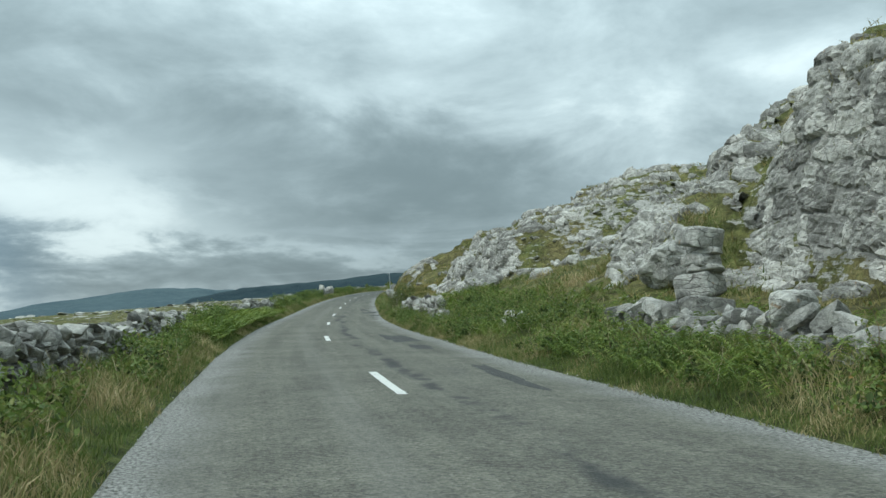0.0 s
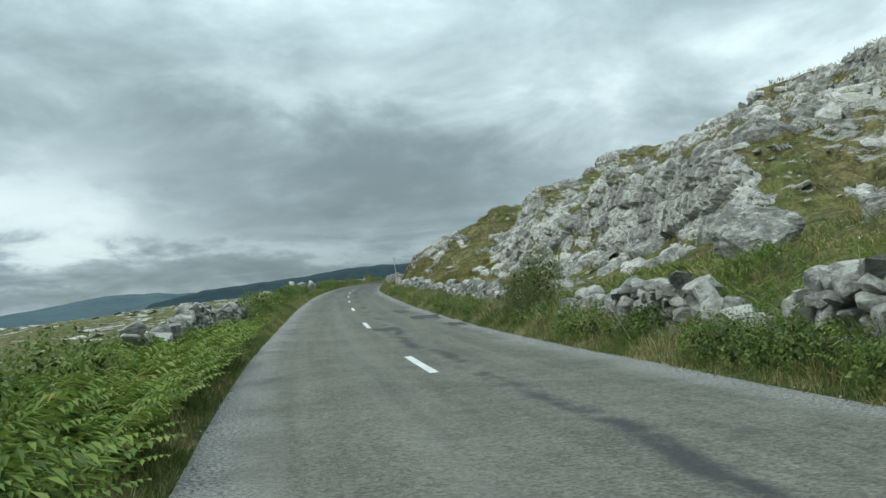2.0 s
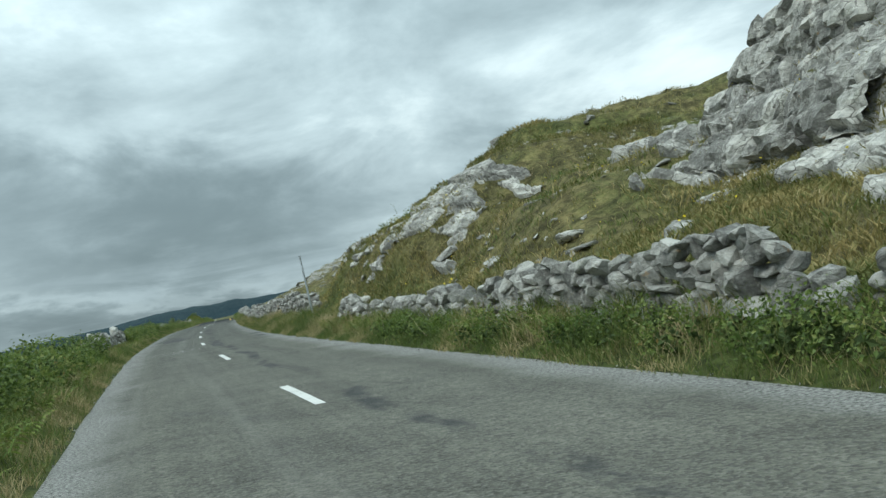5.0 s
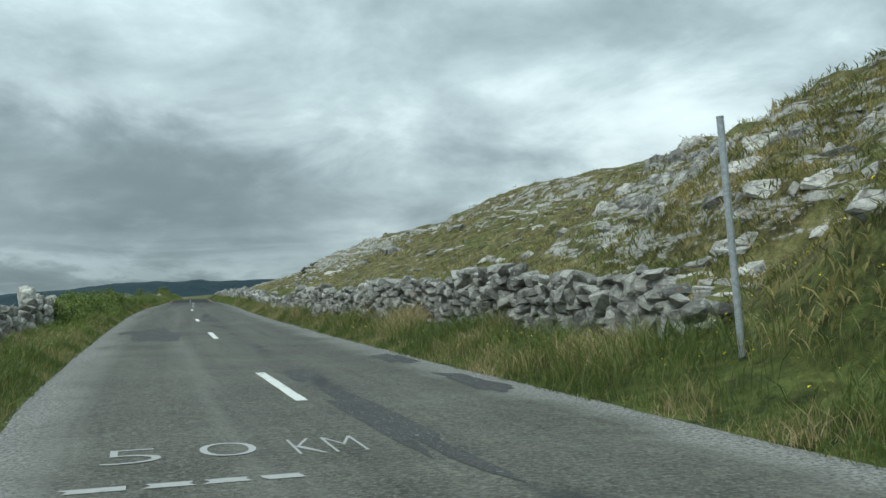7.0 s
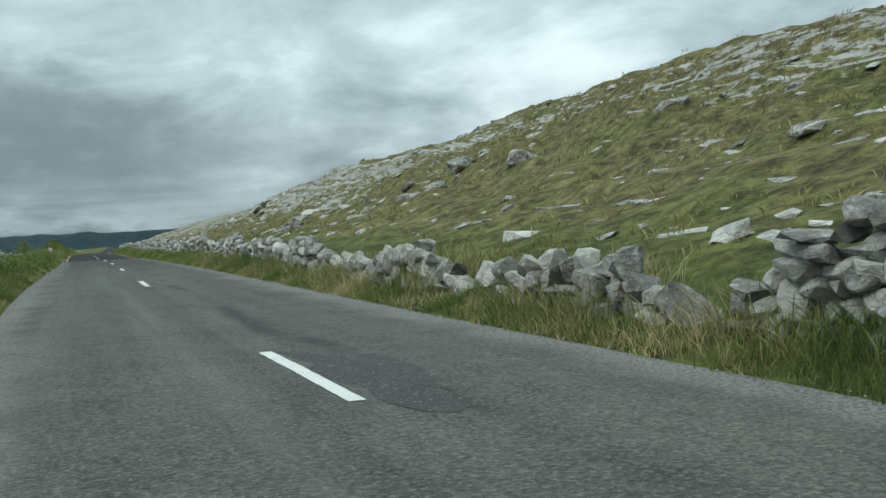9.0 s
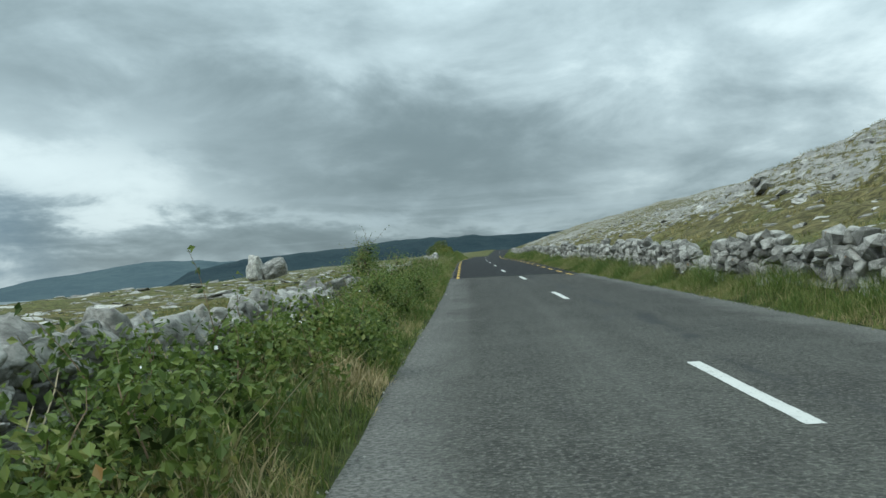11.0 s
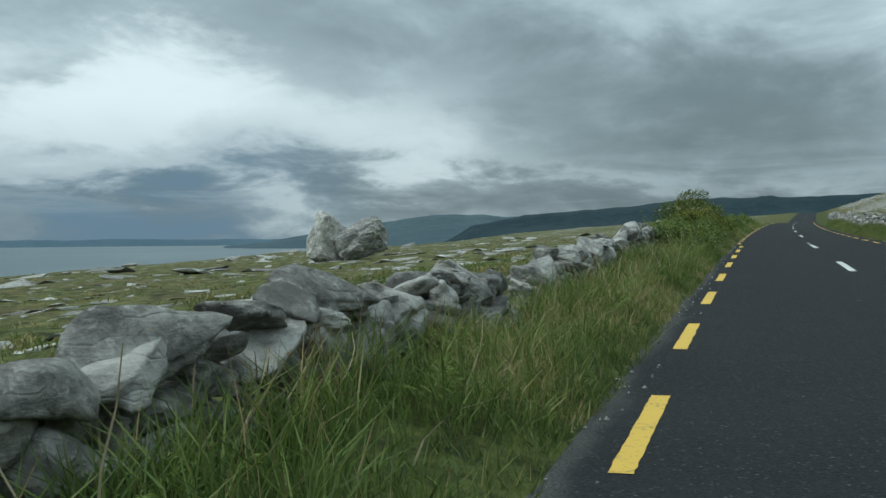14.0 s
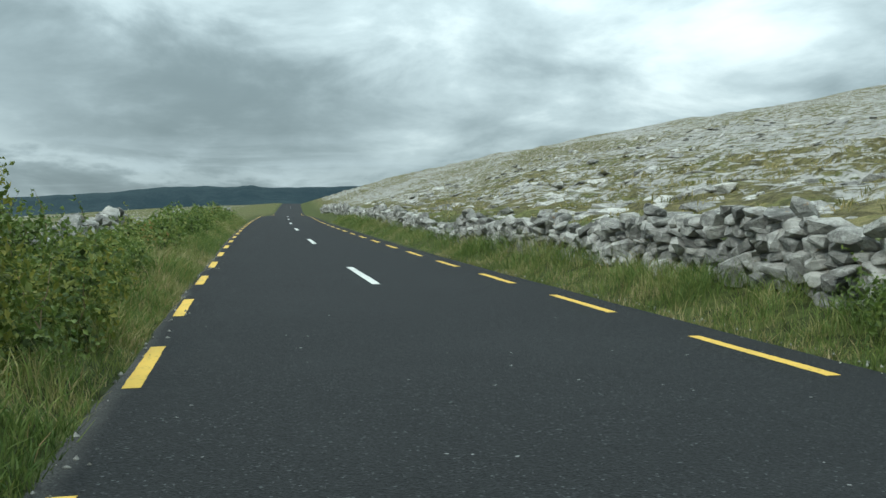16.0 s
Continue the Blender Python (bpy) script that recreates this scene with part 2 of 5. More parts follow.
        bald = n.step(n.noise(n.scaled(uv, (1.0, 0.22, 1)), 0.9, 5, 0.65, 0.6), 0.60, 0.72)
        col = n.mix(n.math("MULTIPLY", bald, 0.35), col, (0.075, 0.077, 0.078))
        edge = n.step(n.math("ADD", n.math("ABSOLUTE", u), n.math("MULTIPLY", blot, 1.1)), 2.72, 3.45)
        col = n.mix(n.math("MULTIPLY", edge, n.step(v, 90.0, 200.0, 0.85, 0.35)), col, n.mix(n.step(n.noise(uv, 24.0, 4, 0.7), 0.36, 0.62), (0.07, 0.07, 0.065), (0.36, 0.352, 0.33)))
    else:
        col = n.ramp(tint, [(0.0, tuple(0.6 * c for c in t)), (0.6, t), (0.97, tuple(1.5 * c for c in t)), (1.0, tuple(5.0 * c for c in t))])
        speck = n.step(n.noise(uv, 9.0, 2, 0.5), 0.745, 0.76)
        col = n.mix(n.math("MULTIPLY", speck, 0.7), col, (0.35, 0.35, 0.34))
        col = n.mix(n.step(blot, 0.42, 0.75, 0.0, 0.25), col, tuple(1.8 * c for c in t))
        edge = n.step(n.math("ADD", n.math("ABSOLUTE", u), n.math("MULTIPLY", blot, 0.45)), 3.06, 3.26)
        col = n.mix(n.math("MULTIPLY", edge, 0.7), col, n.mix(n.step(fine, 0.38, 0.62), (0.035, 0.035, 0.032), (0.14, 0.135, 0.125)))
    bump = n.math("ADD", grit.outputs["Distance"], n.math("MULTIPLY", fine, 0.6))
    finish(n, col, 0.88, bump, 0.95 if old else 0.7, 0.018 if old else 0.012, 0.25 if old else 0.16)
    return m


def ground_material():
    m, n, co = material("hillside_turf_and_limestone")
    a, b = n.noise(co, 0.11, 5, 0.6, 0.5), n.noise(co, 0.9, 6, 0.65, 0.6)
    fine = n.noise(co, 11.0, 5, 0.7)
    turf = n.ramp(n.math("ADD", n.math("MULTIPLY", b, 0.6), n.math("MULTIPLY", fine, 0.45)),
                  [(0.28, (0.030, 0.038, 0.013)), (0.45, (0.076, 0.088, 0.028)), (0.62, (0.138, 0.134, 0.048)), (0.82, (0.25, 0.21, 0.088))])
    heath = n.ramp(n.math("ADD", n.math("MULTIPLY", b, 0.5), n.math("MULTIPLY", fine, 0.5)),
                   [(0.28, (0.040, 0.036, 0.017)), (0.48, (0.110, 0.100, 0.042)), (0.66, (0.205, 0.170, 0.075)), (0.8, (0.32, 0.26, 0.12))])
    lush = n.add("ShaderNodeAttribute", {"attribute_name": "lush"}).outputs["Fac"]
    patch = n.noise(co, 0.33, 5, 0.65, 0.5)
    dry = n.math("ADD", n.math("MULTIPLY", a, 0.45), n.math("SUBTRACT", n.math("MULTIPLY", patch, 0.75), n.math("MULTIPLY", lush, 0.28)))
    turf = n.mix(n.step(dry, 0.54, 0.70), turf, heath)
    tone = n.math("MULTIPLY_ADD", n.step(n.noise(co, 2.4, 5, 0.7, 0.3), 0.34, 0.66), 0.95, 0.42)
    turf = n.mix(1.0, turf, n.add("ShaderNodeCombineXYZ", None, X=tone, Y=tone, Z=tone).outputs[0], "MULTIPLY")
    turf = n.mix(n.math("MULTIPLY", lush, 0.75, clamp=True), turf, n.mix(1.0, turf, (0.48, 0.60, 0.40), "MULTIPLY"))
    g = n.noise(n.scaled(co, (1.6, 0.8, 4.5)), 0.8, 6, 0.62, 0.7)
    grain = n.noise(co, 6.0, 6, 0.7)
    rock = n.ramp(n.math("ADD", n.math("MULTIPLY", g, 0.6), n.math("MULTIPLY", grain, 0.45)),
                  [(0.3, (0.10, 0.10, 0.095)), (0.5, (0.235, 0.230, 0.212)), (0.66, (0.405, 0.393, 0.355)), (0.85, (0.585, 0.565, 0.51))])
    geo = n.add("ShaderNodeNewGeometry")
    nz = n.add("ShaderNodeSeparateXYZ", None, Vector=geo.outputs["Normal"]).outputs[2]
    bare = n.add("ShaderNodeAttribute", {"attribute_name": "bare"}).outputs["Fac"]
    x = n.math("ADD", n.math("MULTIPLY", n.math("SUBTRACT", 1.0, nz), 1.0), n.math("ADD", bare, n.math("MULTIPLY", n.math("SUBTRACT", g, 0.5), 1.5)))
    x = n.math("ADD", x, n.math("MULTIPLY", n.math("SUBTRACT", grain, 0.5), 0.5))
    x = n.math("ADD", x, n.math("MULTIPLY", n.math("SUBTRACT", n.noise(n.scaled(co, (1.0, 0.6, 2.0)), 2.6, 5, 0.65, 0.4), 0.5), 1.1))
    cover = n.step(x, 0.42, 0.56)
    col = n.mix(cover, turf, rock)
    bump = n.math("ADD", n.math("MULTIPLY", fine, 0.35), n.math("ADD", n.math("MULTIPLY", grain, 0.5), n.math("MULTIPLY", g, 0.8)))
    finish(n, col, 0.95, bump, 0.9, 0.12, 0.15)
    return m


def far_material(name, dark, light, scale=0.004):
    m, n, co = material(name)
    a, b = n.noise(co, scale, 6, 0.65, 0.4), n.noise(co, scale * 9, 5, 0.7)
    col = n.mix(n.step(n.math("ADD", n.math("MULTIPLY", a, 0.6), n.math("MULTIPLY", b, 0.4)), 0.38, 0.66), dark, light)
    finish(n, col, 1.0, b, 0.5, 12.0, 0.05)
    return m


def water_material():
    m, n, co = material("grey_sea_water")
    a, b = n.noise(n.scaled(co, (0.5, 1.0, 1)), 0.035, 6, 0.7), n.noise(co, 0.002, 4, 0.6, 0.5)
    col = n.mix(n.step(b, 0.35, 0.65), (0.052, 0.086, 0.10), (0.085, 0.12, 0.13))
    finish(n, col, 0.42, a, 0.5, 1.5, 0.35)
    return m


def galvanised():
    m, n, co = material("galvanised_steel")
    v = n.add("ShaderNodeTexVoronoi", None, Vector=co, Scale=30.0)
    sp = n.add("ShaderNodeSeparateColor", None, Color=v.outputs["Color"]).outputs[0]
    col = n.mix(sp, (0.36, 0.39, 0.41), (0.50, 0.53, 0.55))
    col = n.mix(n.step(n.noise(n.scaled(co, (1, 1, 0.2)), 9.0, 4), 0.58, 0.7, 0.0, 0.6), col, (0.20, 0.20, 0.19))
    b = n.add("ShaderNodeBsdfPrincipled", None, Base_Color=col, Roughness=0.55, Metallic=0.5)
    n.add("ShaderNodeOutputMaterial", None, Surface=b.outputs[0])
    return m


def plain(name, col, rough=0.9):
    m, n, co = material(name)
    finish(n, n.mix(n.noise(co, 3.0, 4), tuple(0.8 * c for c in col), tuple(min(1.0, 1.15 * c) for c in col)), rough)
    return m


STONE = limestone("weathered_grey_limestone", 1.0, True)
CLIFF = limestone("bedded_limestone", 1.16, True, 0.7, 0.3, 0.6)
PALE = limestone("pale_limestone_boulder", 1.4, True, 0.35)
TURF = ground_material()
TAR_OLD = asphalt("worn_chip_seal_asphalt", (0.096, 0.095, 0.079), True)
TAR_NEW = asphalt("fresh_black_asphalt", (0.019, 0.0203, 0.0208), False)
TAR_PATCH = asphalt("tar_patch", (0.064, 0.065, 0.062), False)
WHITE = painted("white_road_paint", (0.62, 0.62, 0.58))
YELLOW = painted("yellow_road_paint", (0.68, 0.44, 0.075), (0.20, 0.16, 0.06))
CHALK = painted("thin_white_spray_paint", (0.36, 0.36, 0.345))
GRASS = foliage("verge_grass_blades", [(0.0, (0.036, 0.062, 0.014)), (0.30, (0.090, 0.132, 0.030)), (0.52, (0.165, 0.190, 0.054)), (0.66, (0.29, 0.245, 0.11)), (0.82, (0.44, 0.35, 0.19)), (1.0, (0.58, 0.48, 0.29))], 0.6, 0.3, 0.55)
LUSHGRASS = foliage("lush_verge_blades", [(0.0, (0.044, 0.080, 0.018)), (0.32, (0.100, 0.156, 0.034)), (0.56, (0.170, 0.215, 0.056)), (0.74, (0.27, 0.26, 0.095)), (0.88, (0.42, 0.34, 0.18)), (1.0, (0.56, 0.46, 0.27))], 0.6, 0.34, 0.45)
STRAW = foliage("dry_seeding_stems", [(0.0, (0.22, 0.15, 0.07)), (0.5, (0.34, 0.24, 0.12)), (1.0, (0.46, 0.36, 0.20))], 0.7, 0.3, 0.4)
HILLGRASS = foliage("hill_grass_blades", [(0.0, (0.080, 0.095, 0.028)), (0.35, (0.150, 0.155, 0.048)), (0.65, (0.28, 0.235, 0.090)), (1.0, (0.48, 0.38, 0.17))], 0.7, 0.25, 0.5)
FERN = foliage("bracken_fronds", [(0.0, (0.060, 0.098, 0.019)), (0.4, (0.144, 0.210, 0.041)), (0.75, (0.228, 0.282, 0.062)), (1.0, (0.360, 0.312, 0.096))], 0.55, 0.3, 0.4)
BRAMBLE = foliage("bramble_leaves", [(0.0, (0.036, 0.062, 0.015)), (0.35, (0.098, 0.150, 0.030)), (0.7, (0.182, 0.236, 0.056)), (0.90, (0.28, 0.29, 0.088)), (1.0, (0.33, 0.165, 0.06))], 0.5, 0.38, 0.35, 0.35)
WILLOW = foliage("willow_leaves", [(0.0, (0.050, 0.072, 0.020)), (0.4, (0.120, 0.155, 0.044)), (0.75, (0.200, 0.225, 0.075)), (1.0, (0.31, 0.29, 0.12))], 0.5, 0.35, 0.3)
GORSE = foliage("yellowing_bush_leaves", [(0.0, (0.035, 0.060, 0.012)), (0.4, (0.100, 0.140, 0.028)), (0.75, (0.23, 0.24, 0.05)), (1.0, (0.44, 0.36, 0.08))], 0.5, 0.42, 0.35)
# leaf green painted dark, standing in for shade inside the thickets
CORE = plain("inner_leaves_painted_shade", (0.052, 0.076, 0.022))
FLOWER = plain("yellow_petals", (0.75, 0.60, 0.03))
PETAL = plain("white_petals", (0.75, 0.74, 0.70))
TWIG = plain("dry_bramble_stems", (0.20, 0.14, 0.085))
DEADSTEM = plain("bleached_dead_stems", (0.42, 0.35, 0.22))
STEEL = galvanised()
# dark forest whose blue-grey cast is distance haze put into the colour
FOREST = far_material("dark_forest_painted_haze", (0.020, 0.036, 0.044), (0.036, 0.056, 0.062))
# headland and far shore: haze over the bay is mixed into both colours
HEAD = far_material("headland_painted_haze", (0.060, 0.090, 0.105), (0.085, 0.120, 0.130))
FARLAND = far_material("far_shore_painted_haze", (0.080, 0.125, 0.160), (0.10, 0.145, 0.175))
SEA = water_material()
RENDER = plain("white_house_render", (0.75, 0.75, 0.72))
SLATE = plain("slate_roof", (0.09, 0.095, 0.10))

# ---------------------------------------------------------------- the lie of the land
# centre line of the road (y, x) and its height (y, z)
LINE = [(-60, 15), (-20, 6.2), (14, -.72), (46.4, -5.26), (70, -7.3), (95.6, -9.05), (109, -9.8), (126.8, -10.6), (141.7, -10.85), (165, -10.9), (187, -10.48),
        (205, -10.07), (233, -9.63), (262, -9.1), (290, -8.48), (330, -7.0), (380, -4.2), (440, -.2), (600, 11), (1200, 60), (2600, 150)]
RISE = [(-60, -.3), (-20, 0), (20, .48), (60, 1.13), (100, 2.29), (140, 3.46), (180, 4.68), (220, 5.65), (260, 6.75), (300, 7.54), (340, 8.4), (385, 9.35), (420, 9.7),
        (460, 10.4), (520, 12.6), (600, 15.5), (700, 17), (2600, 24)]


def spline(knots, y):
    k = np.array(knots, float)
    px, v = k[:, 0], k[:, 1]
    y = np.asarray(y, float)
    m = np.gradient(v, px)
    i = np.clip(np.searchsorted(px, y) - 1, 0, len(px) - 2)
    h = px[i + 1] - px[i]
    t = (y - px[i]) / h
    return v[i] * (2 * t**3 - 3 * t * t + 1) + m[i] * h * (t**3 - 2 * t * t + t) + v[i + 1] * (3 * t * t - 2 * t**3) + m[i + 1] * h * (t**3 - t * t)


def line_x(y):
    return spline(LINE, y)


def line_z(y):
    return spline(RISE, y)


def lattice(ix, iy, seed):
    h = (ix.astype(np.int64) * 374761393 + iy.astype(np.int64) * 668265263 + seed * 1442695041) & 0xFFFFFFFF
    h = ((h ^ (h >> 13)) * 1274126177) & 0xFFFFFFFF
    return ((h ^ (h >> 16)) & 0xFFFF) / 65535.0


def value_noise(x, y, seed=0):
    x, y = np.broadcast_arrays(np.asarray(x, float), np.asarray(y, float))
    ix, iy = np.floor(x), np.floor(y)
    fx, fy = x - ix, y - iy
    fx, fy = fx * fx * (3 - 2 * fx), fy * fy * (3 - 2 * fy)
    a, b = lattice(ix, iy, seed), lattice(ix + 1, iy, seed)
    c, d = lattice(ix, iy + 1, seed), lattice(ix + 1, iy + 1, seed)
    return (a * (1 - fx) + b * fx) * (1 - fy) + (c * (1 - fx) + d * fx) * fy - 0.5


def fbm(x, y, seed=0, octaves=4):
    s, a = 0.0, 1.0
    for o in range(octaves):
        s = s + a * value_noise(x * 2**o + 13.7 * o, y * 2**o - 7.1 * o, seed + o)
        a *= 0.5
    return s


def smooth(x, lo, hi):
    t = np.clip((x - lo) / (hi - lo), 0, 1)
    return t * t * (3 - 2 * t)


RIGHT_D = [2.95, 3.6, 5, 8, 14, 20, 30, 45, 70, 110, 200, 420]
RIGHT_H = [-.03, .14, .50, 1.45, 3.5, 5.9, 9.5, 14.7, 22, 30, 38, 42]
LEFT_D = [2.95, 3.4, 4.5, 8, 14, 25, 60, 100, 150, 260, 420]
LEFT_H = [-.03, .12, .20, -.05, -.55, -1.25, -3.0, -5.8, -14, -36, -52]
STEEP = [(-60, 1.0), (130, 1.0), (160, .92), (240, .92), (262, .77), (285, .55), (310, .52), (350, .57), (420, .78), (500, .80), (600, .80), (2600, .65)]
# cliffs of the right-hand slope: first y, last y, distance of the face from the centre line, height, reach of the shelf behind
CLIFFS = [(-8, 26.2, 10.8, 5.2, 14), (25.5, 33, 8.8, 1.5, 9), (57, 76, 10.0, 2.4, 14), (76, 92, 9.2, 1.6, 14), (92, 102, 10.5, 1.6, 14), (101, 112, 7.2, 1.3, 16, -1.2, 1.9), (94, 103.5, 12.2, 2.0, 14),
          (121, 134, 7.6, 1.0, 8), (40, 60, 13.4, 0.5, 10), (60, 100, 17.5, 0.8, 12), (134, 150, 15.0, 0.05, 9), (150, 200, 22, 1.0, 10), (196, 250, 14.5, 0.5, 9), (205, 260, 20.0, 0.6, 10), (116, 143, 10, 2.3, 18, -1.5, 4.5),
          (44, 70, 18.6, 0.3, 10), (27, 37, 11.6, 1.1, 10), (108.5, 123, 5.9, 2.15, 12, -1.4, 0.9), (16, 47, 15.5, 3.2, 40, 0, 5.5)]


def face_at(c, y):
    return c[2] + 1.1 * fbm(y / 5.0, 0.3 * c[2], 21, 3)


def rise_at(c, d, y):
    win = smooth(y, c[0] - 1.5, c[0] + 2.5) * (1 - smooth(y, c[1] - 3.5, c[1] + 1.5))
    f = face_at(c, y)
    lo, hi = c[5:] or (0.25, 1.35)
    return win * c[3] * smooth(d, f + lo, f + hi) * (1 - smooth(d, f + 3, f + c[4] + 6))


def height(d, y, rough=True):
    """Ground height at d metres right of the centre line."""
    d, y = np.broadcast_arrays(np.asarray(d, float), np.asarray(y, float))
    steep = np.interp(y, [k[0] for k in STEEP], [k[1] for k in STEEP])
    hr = np.interp(d, RIGHT_D, RIGHT_H)
    hr = np.where(d > 6, np.interp(6, RIGHT_D, RIGHT_H) + (hr - np.interp(6, RIGHT_D, RIGHT_H)) * steep, hr)
    # level ground before the first cliff
    hr = hr - (1 - smooth(y, 20, 30)) * np.interp(d, [4.6, 6.5, 8.5, 10.2, 14, 25], [0, 0.35, 0.85, 1.3, 1.3, 0])
    hr = hr - smooth(y, 54, 60) * (1 - smooth(y, 88, 95)) * np.interp(d, [4.7, 6.5, 8.3, 9.6, 11.5], [0, 0.35, 0.60, 0.35, 0])
    for c in CLIFFS:
        hr = hr + rise_at(c, d, y)
    hl = np.interp(-d, LEFT_D, LEFT_H)
    h = np.where(d > 0, hr, hl)
    if rough:
        amp = smooth(np.abs(d), 3.0, 5.0)
        h = h + amp * 0.16 * fbm(d / 1.6, y / 1.6, 3, 3) + smooth(d, 5, 7.5) * 0.34 * fbm(d / 1.5, y / 1.9, 15, 2)
        up = smooth(d, 6, 16)
        h = h + up * 1.5 * fbm(d / 16, y / 26, 5, 3) + smooth(-d, 8, 30) * 0.8 * fbm(d / 14, y / 18, 9, 3)
        # limestone terraces
        q = 0.75
        s = (h + 1.5 * fbm(d / 30, y / 30, 11, 2)) / q
        fr = s - np.floor(s)
        h = h + up * q * 0.75 * (smooth(fr, 0.55, 0.95) - fr)
    return line_z(y) + h


def place(d, y, up=0.0):
    return Vector((float(line_x(y)) + d, y, float(height(d, y)) + up))


# ---------------------------------------------------------------- mesh helpers


def mesh_of(name, verts, faces, mats, smooth_shade=False, uv=None, index=None):
    """A mesh from arrays; faces all have the same number of corners."""
    verts, faces = np.asarray(verts, np.float32), np.asarray(faces, np.int32)
    me = bpy.data.meshes.new(name)
    k = faces.shape[1]
    me.vertices.add(len(verts))
    me.vertices.foreach_set("co", verts.ravel())
    me.loops.add(faces.size)
    me.loops.foreach_set("vertex_index", faces.ravel())
    me.polygons.add(len(faces))
    me.polygons.foreach_set("loop_start", np.arange(0, faces.size, k, dtype=np.int32))
    me.polygons.foreach_set("use_smooth", np.full(len(faces), smooth_shade))
    if index is not None:
        me.polygons.foreach_set("material_index", np.asarray(index, np.int32))
    if uv is not None:
        layer = me.uv_layers.new(name="UVMap")
        layer.data.foreach_set("uv", np.asarray(uv, np.float32)[faces.ravel()].ravel())
    for mt in mats if isinstance(mats, (list, tuple)) else (mats,):
        me.materials.append(mt)
    me.update(calc_edges=True)
    me.validate()
    return me


def grid_faces(rows, cols):
    i = np.arange(rows - 1)[:, None] * cols + np.arange(cols - 1)[None, :]
    i = i.ravel()
    return np.stack([i, i + 1, i + cols + 1, i + cols], 1)


def from_bm(name, bm, mat):
    me = bpy.data.meshes.new(name)
    bm.to_mesh(me)
    bm.free()
    me.materials.append(mat)
    return me


def part(name, me, parent, m=None, label=""):
    ob = new(name, me)
    ob.parent = parent
    if m is not None:
        ob.matrix_basis = m
    return tagged(ob, label)


# ---------------------------------------------------------------- ground, sea, far land
ys = np.concatenate([np.arange(-60, -10, 2.0), np.arange(-10, 320, 0.62), np.geomspace(320, 2600, 130)])
ds = np.concatenate([np.linspace(2.9, 6, 13), np.arange(6.3, 22, 0.40), np.arange(22.4, 46, 0.8), np.geomspace(47, 420, 46)])
dl = np.concatenate([np.linspace(2.9, 6, 11), np.arange(6.6, 30, 0.9), np.geomspace(31, 420, 44)])
dd = np.concatenate([-dl[::-1], np.array([-2.0, 0.0, 2.0]), ds])
gd, gy = np.meshgrid(dd, ys)
gz = height(gd, gy)
gz[np.abs(gd) < 2.5] -= 0.10
verts = np.stack([line_x(gy) + gd, gy, gz], -1).reshape(-1, 3)
ground = new("ground", mesh_of("ground", verts, grid_faces(*gd.shape), TURF, True))
bare = np.where(gd > 0, -0.62 + 0.72 * smooth(gd, 5.5, 11) + 0.25 * smooth(gy, 175, 240) * smooth(gd, 6, 12) + 0.10 * smooth(gd, 35, 70), -0.55 + (0.68 + 0.18 * smooth(gy, 270, 380)) * smooth(-gd, 6.5, 14))
bare = bare + 0.08 * smooth(gy, 250, 290) * smooth(gd, 6, 12) + (0.55 - 0.25 * smooth(gy, 240, 290)) * fbm(gd / 9, gy / 15, 31, 3)
ground.data.attributes.new("bare", "FLOAT", "POINT").data.foreach_set("value", bare.ravel().astype(np.float32))
lush = (1 - smooth(np.abs(gd), 4.5, 8.0)) + 0.55 * smooth(-gd, 5, 7) * (1 - smooth(-gd, 9, 16)) - 0.08 * smooth(gd, 5, 8) * smooth(gy, 60, 70) * (1 - smooth(gy, 130, 140))
lush = lush * (1 - 0.85 * smooth(gy, 295, 335) * (gd < -3.4))
lush = lush - 0.7 * smooth(gd, 4.6, 6.0) * smooth(gy, 86, 96) * (1 - smooth(gy, 128, 140))
lush = np.maximum(lush, -0.15) - 0.35 * smooth(gd, 6, 9) * smooth(gy, 145, 175)
ground.data.attributes.new("lush", "FLOAT", "POINT").data.foreach_set("value", lush.ravel().astype(np.float32))
tagged(ground, "rough coastal turf with bare grey limestone pavement", "ground", kind="structure")

bm = bmesh.new()
SEA_Z = -12.0
bmesh.ops.create_grid(bm, x_segments=60, y_segments=60, size=1, matrix=Matrix.Translation((-1500, 1900, SEA_Z)) @ Matrix.Diagonal((3300, 3300, 1, 1)))
tagged(new("water", from_bm("water", bm, SEA)), "grey wind-ruffled sea of a wide bay", "sea", kind="structure")


def ridge(name, label, crest, dist, depth, mat, seed, wob):
    """A far range of hills: crest is azimuth (left is plus) and elevation, seen from the road."""
    az = np.linspace(crest[0][0], crest[-1][0], 220)
    k = sorted(crest)
    el = np.interp(az, [c[0] for c in k], [c[1] for c in k])
    rows = np.concatenate([np.linspace(0, 1, 16), np.linspace(1.08, 2.0, 8)])
    out = []
    for r in rows:
        R = dist - depth * (1 - r)
        top = 8 + dist * np.tan(np.radians(el)) + dist * 0.0009 * fbm(az / 0.8, az * 0 + 2.0, seed, 4)
        prof = smooth(np.array(r), -0.15, 1.0) if r <= 1 else 1 - 0.35 * (r - 1)
        z = SEA_Z - 3 + (top - SEA_Z + 3) * prof * (1 + wob * fbm(az / 1.2, az * 0 + r * 6, seed + 5, 4) * (1 - min(r, 1)))
        out.append(np.stack([-11 - R * np.sin(np.radians(az)), 200 + R * np.cos(np.radians(az)), z], -1))
    v = np.array(out)
    ob = new(name, mesh_of(name, v.reshape(-1, 3), grid_faces(*v.shape[:2])[:, ::-1], mat, True))
    return tagged(ob, label, "hills", kind="structure")


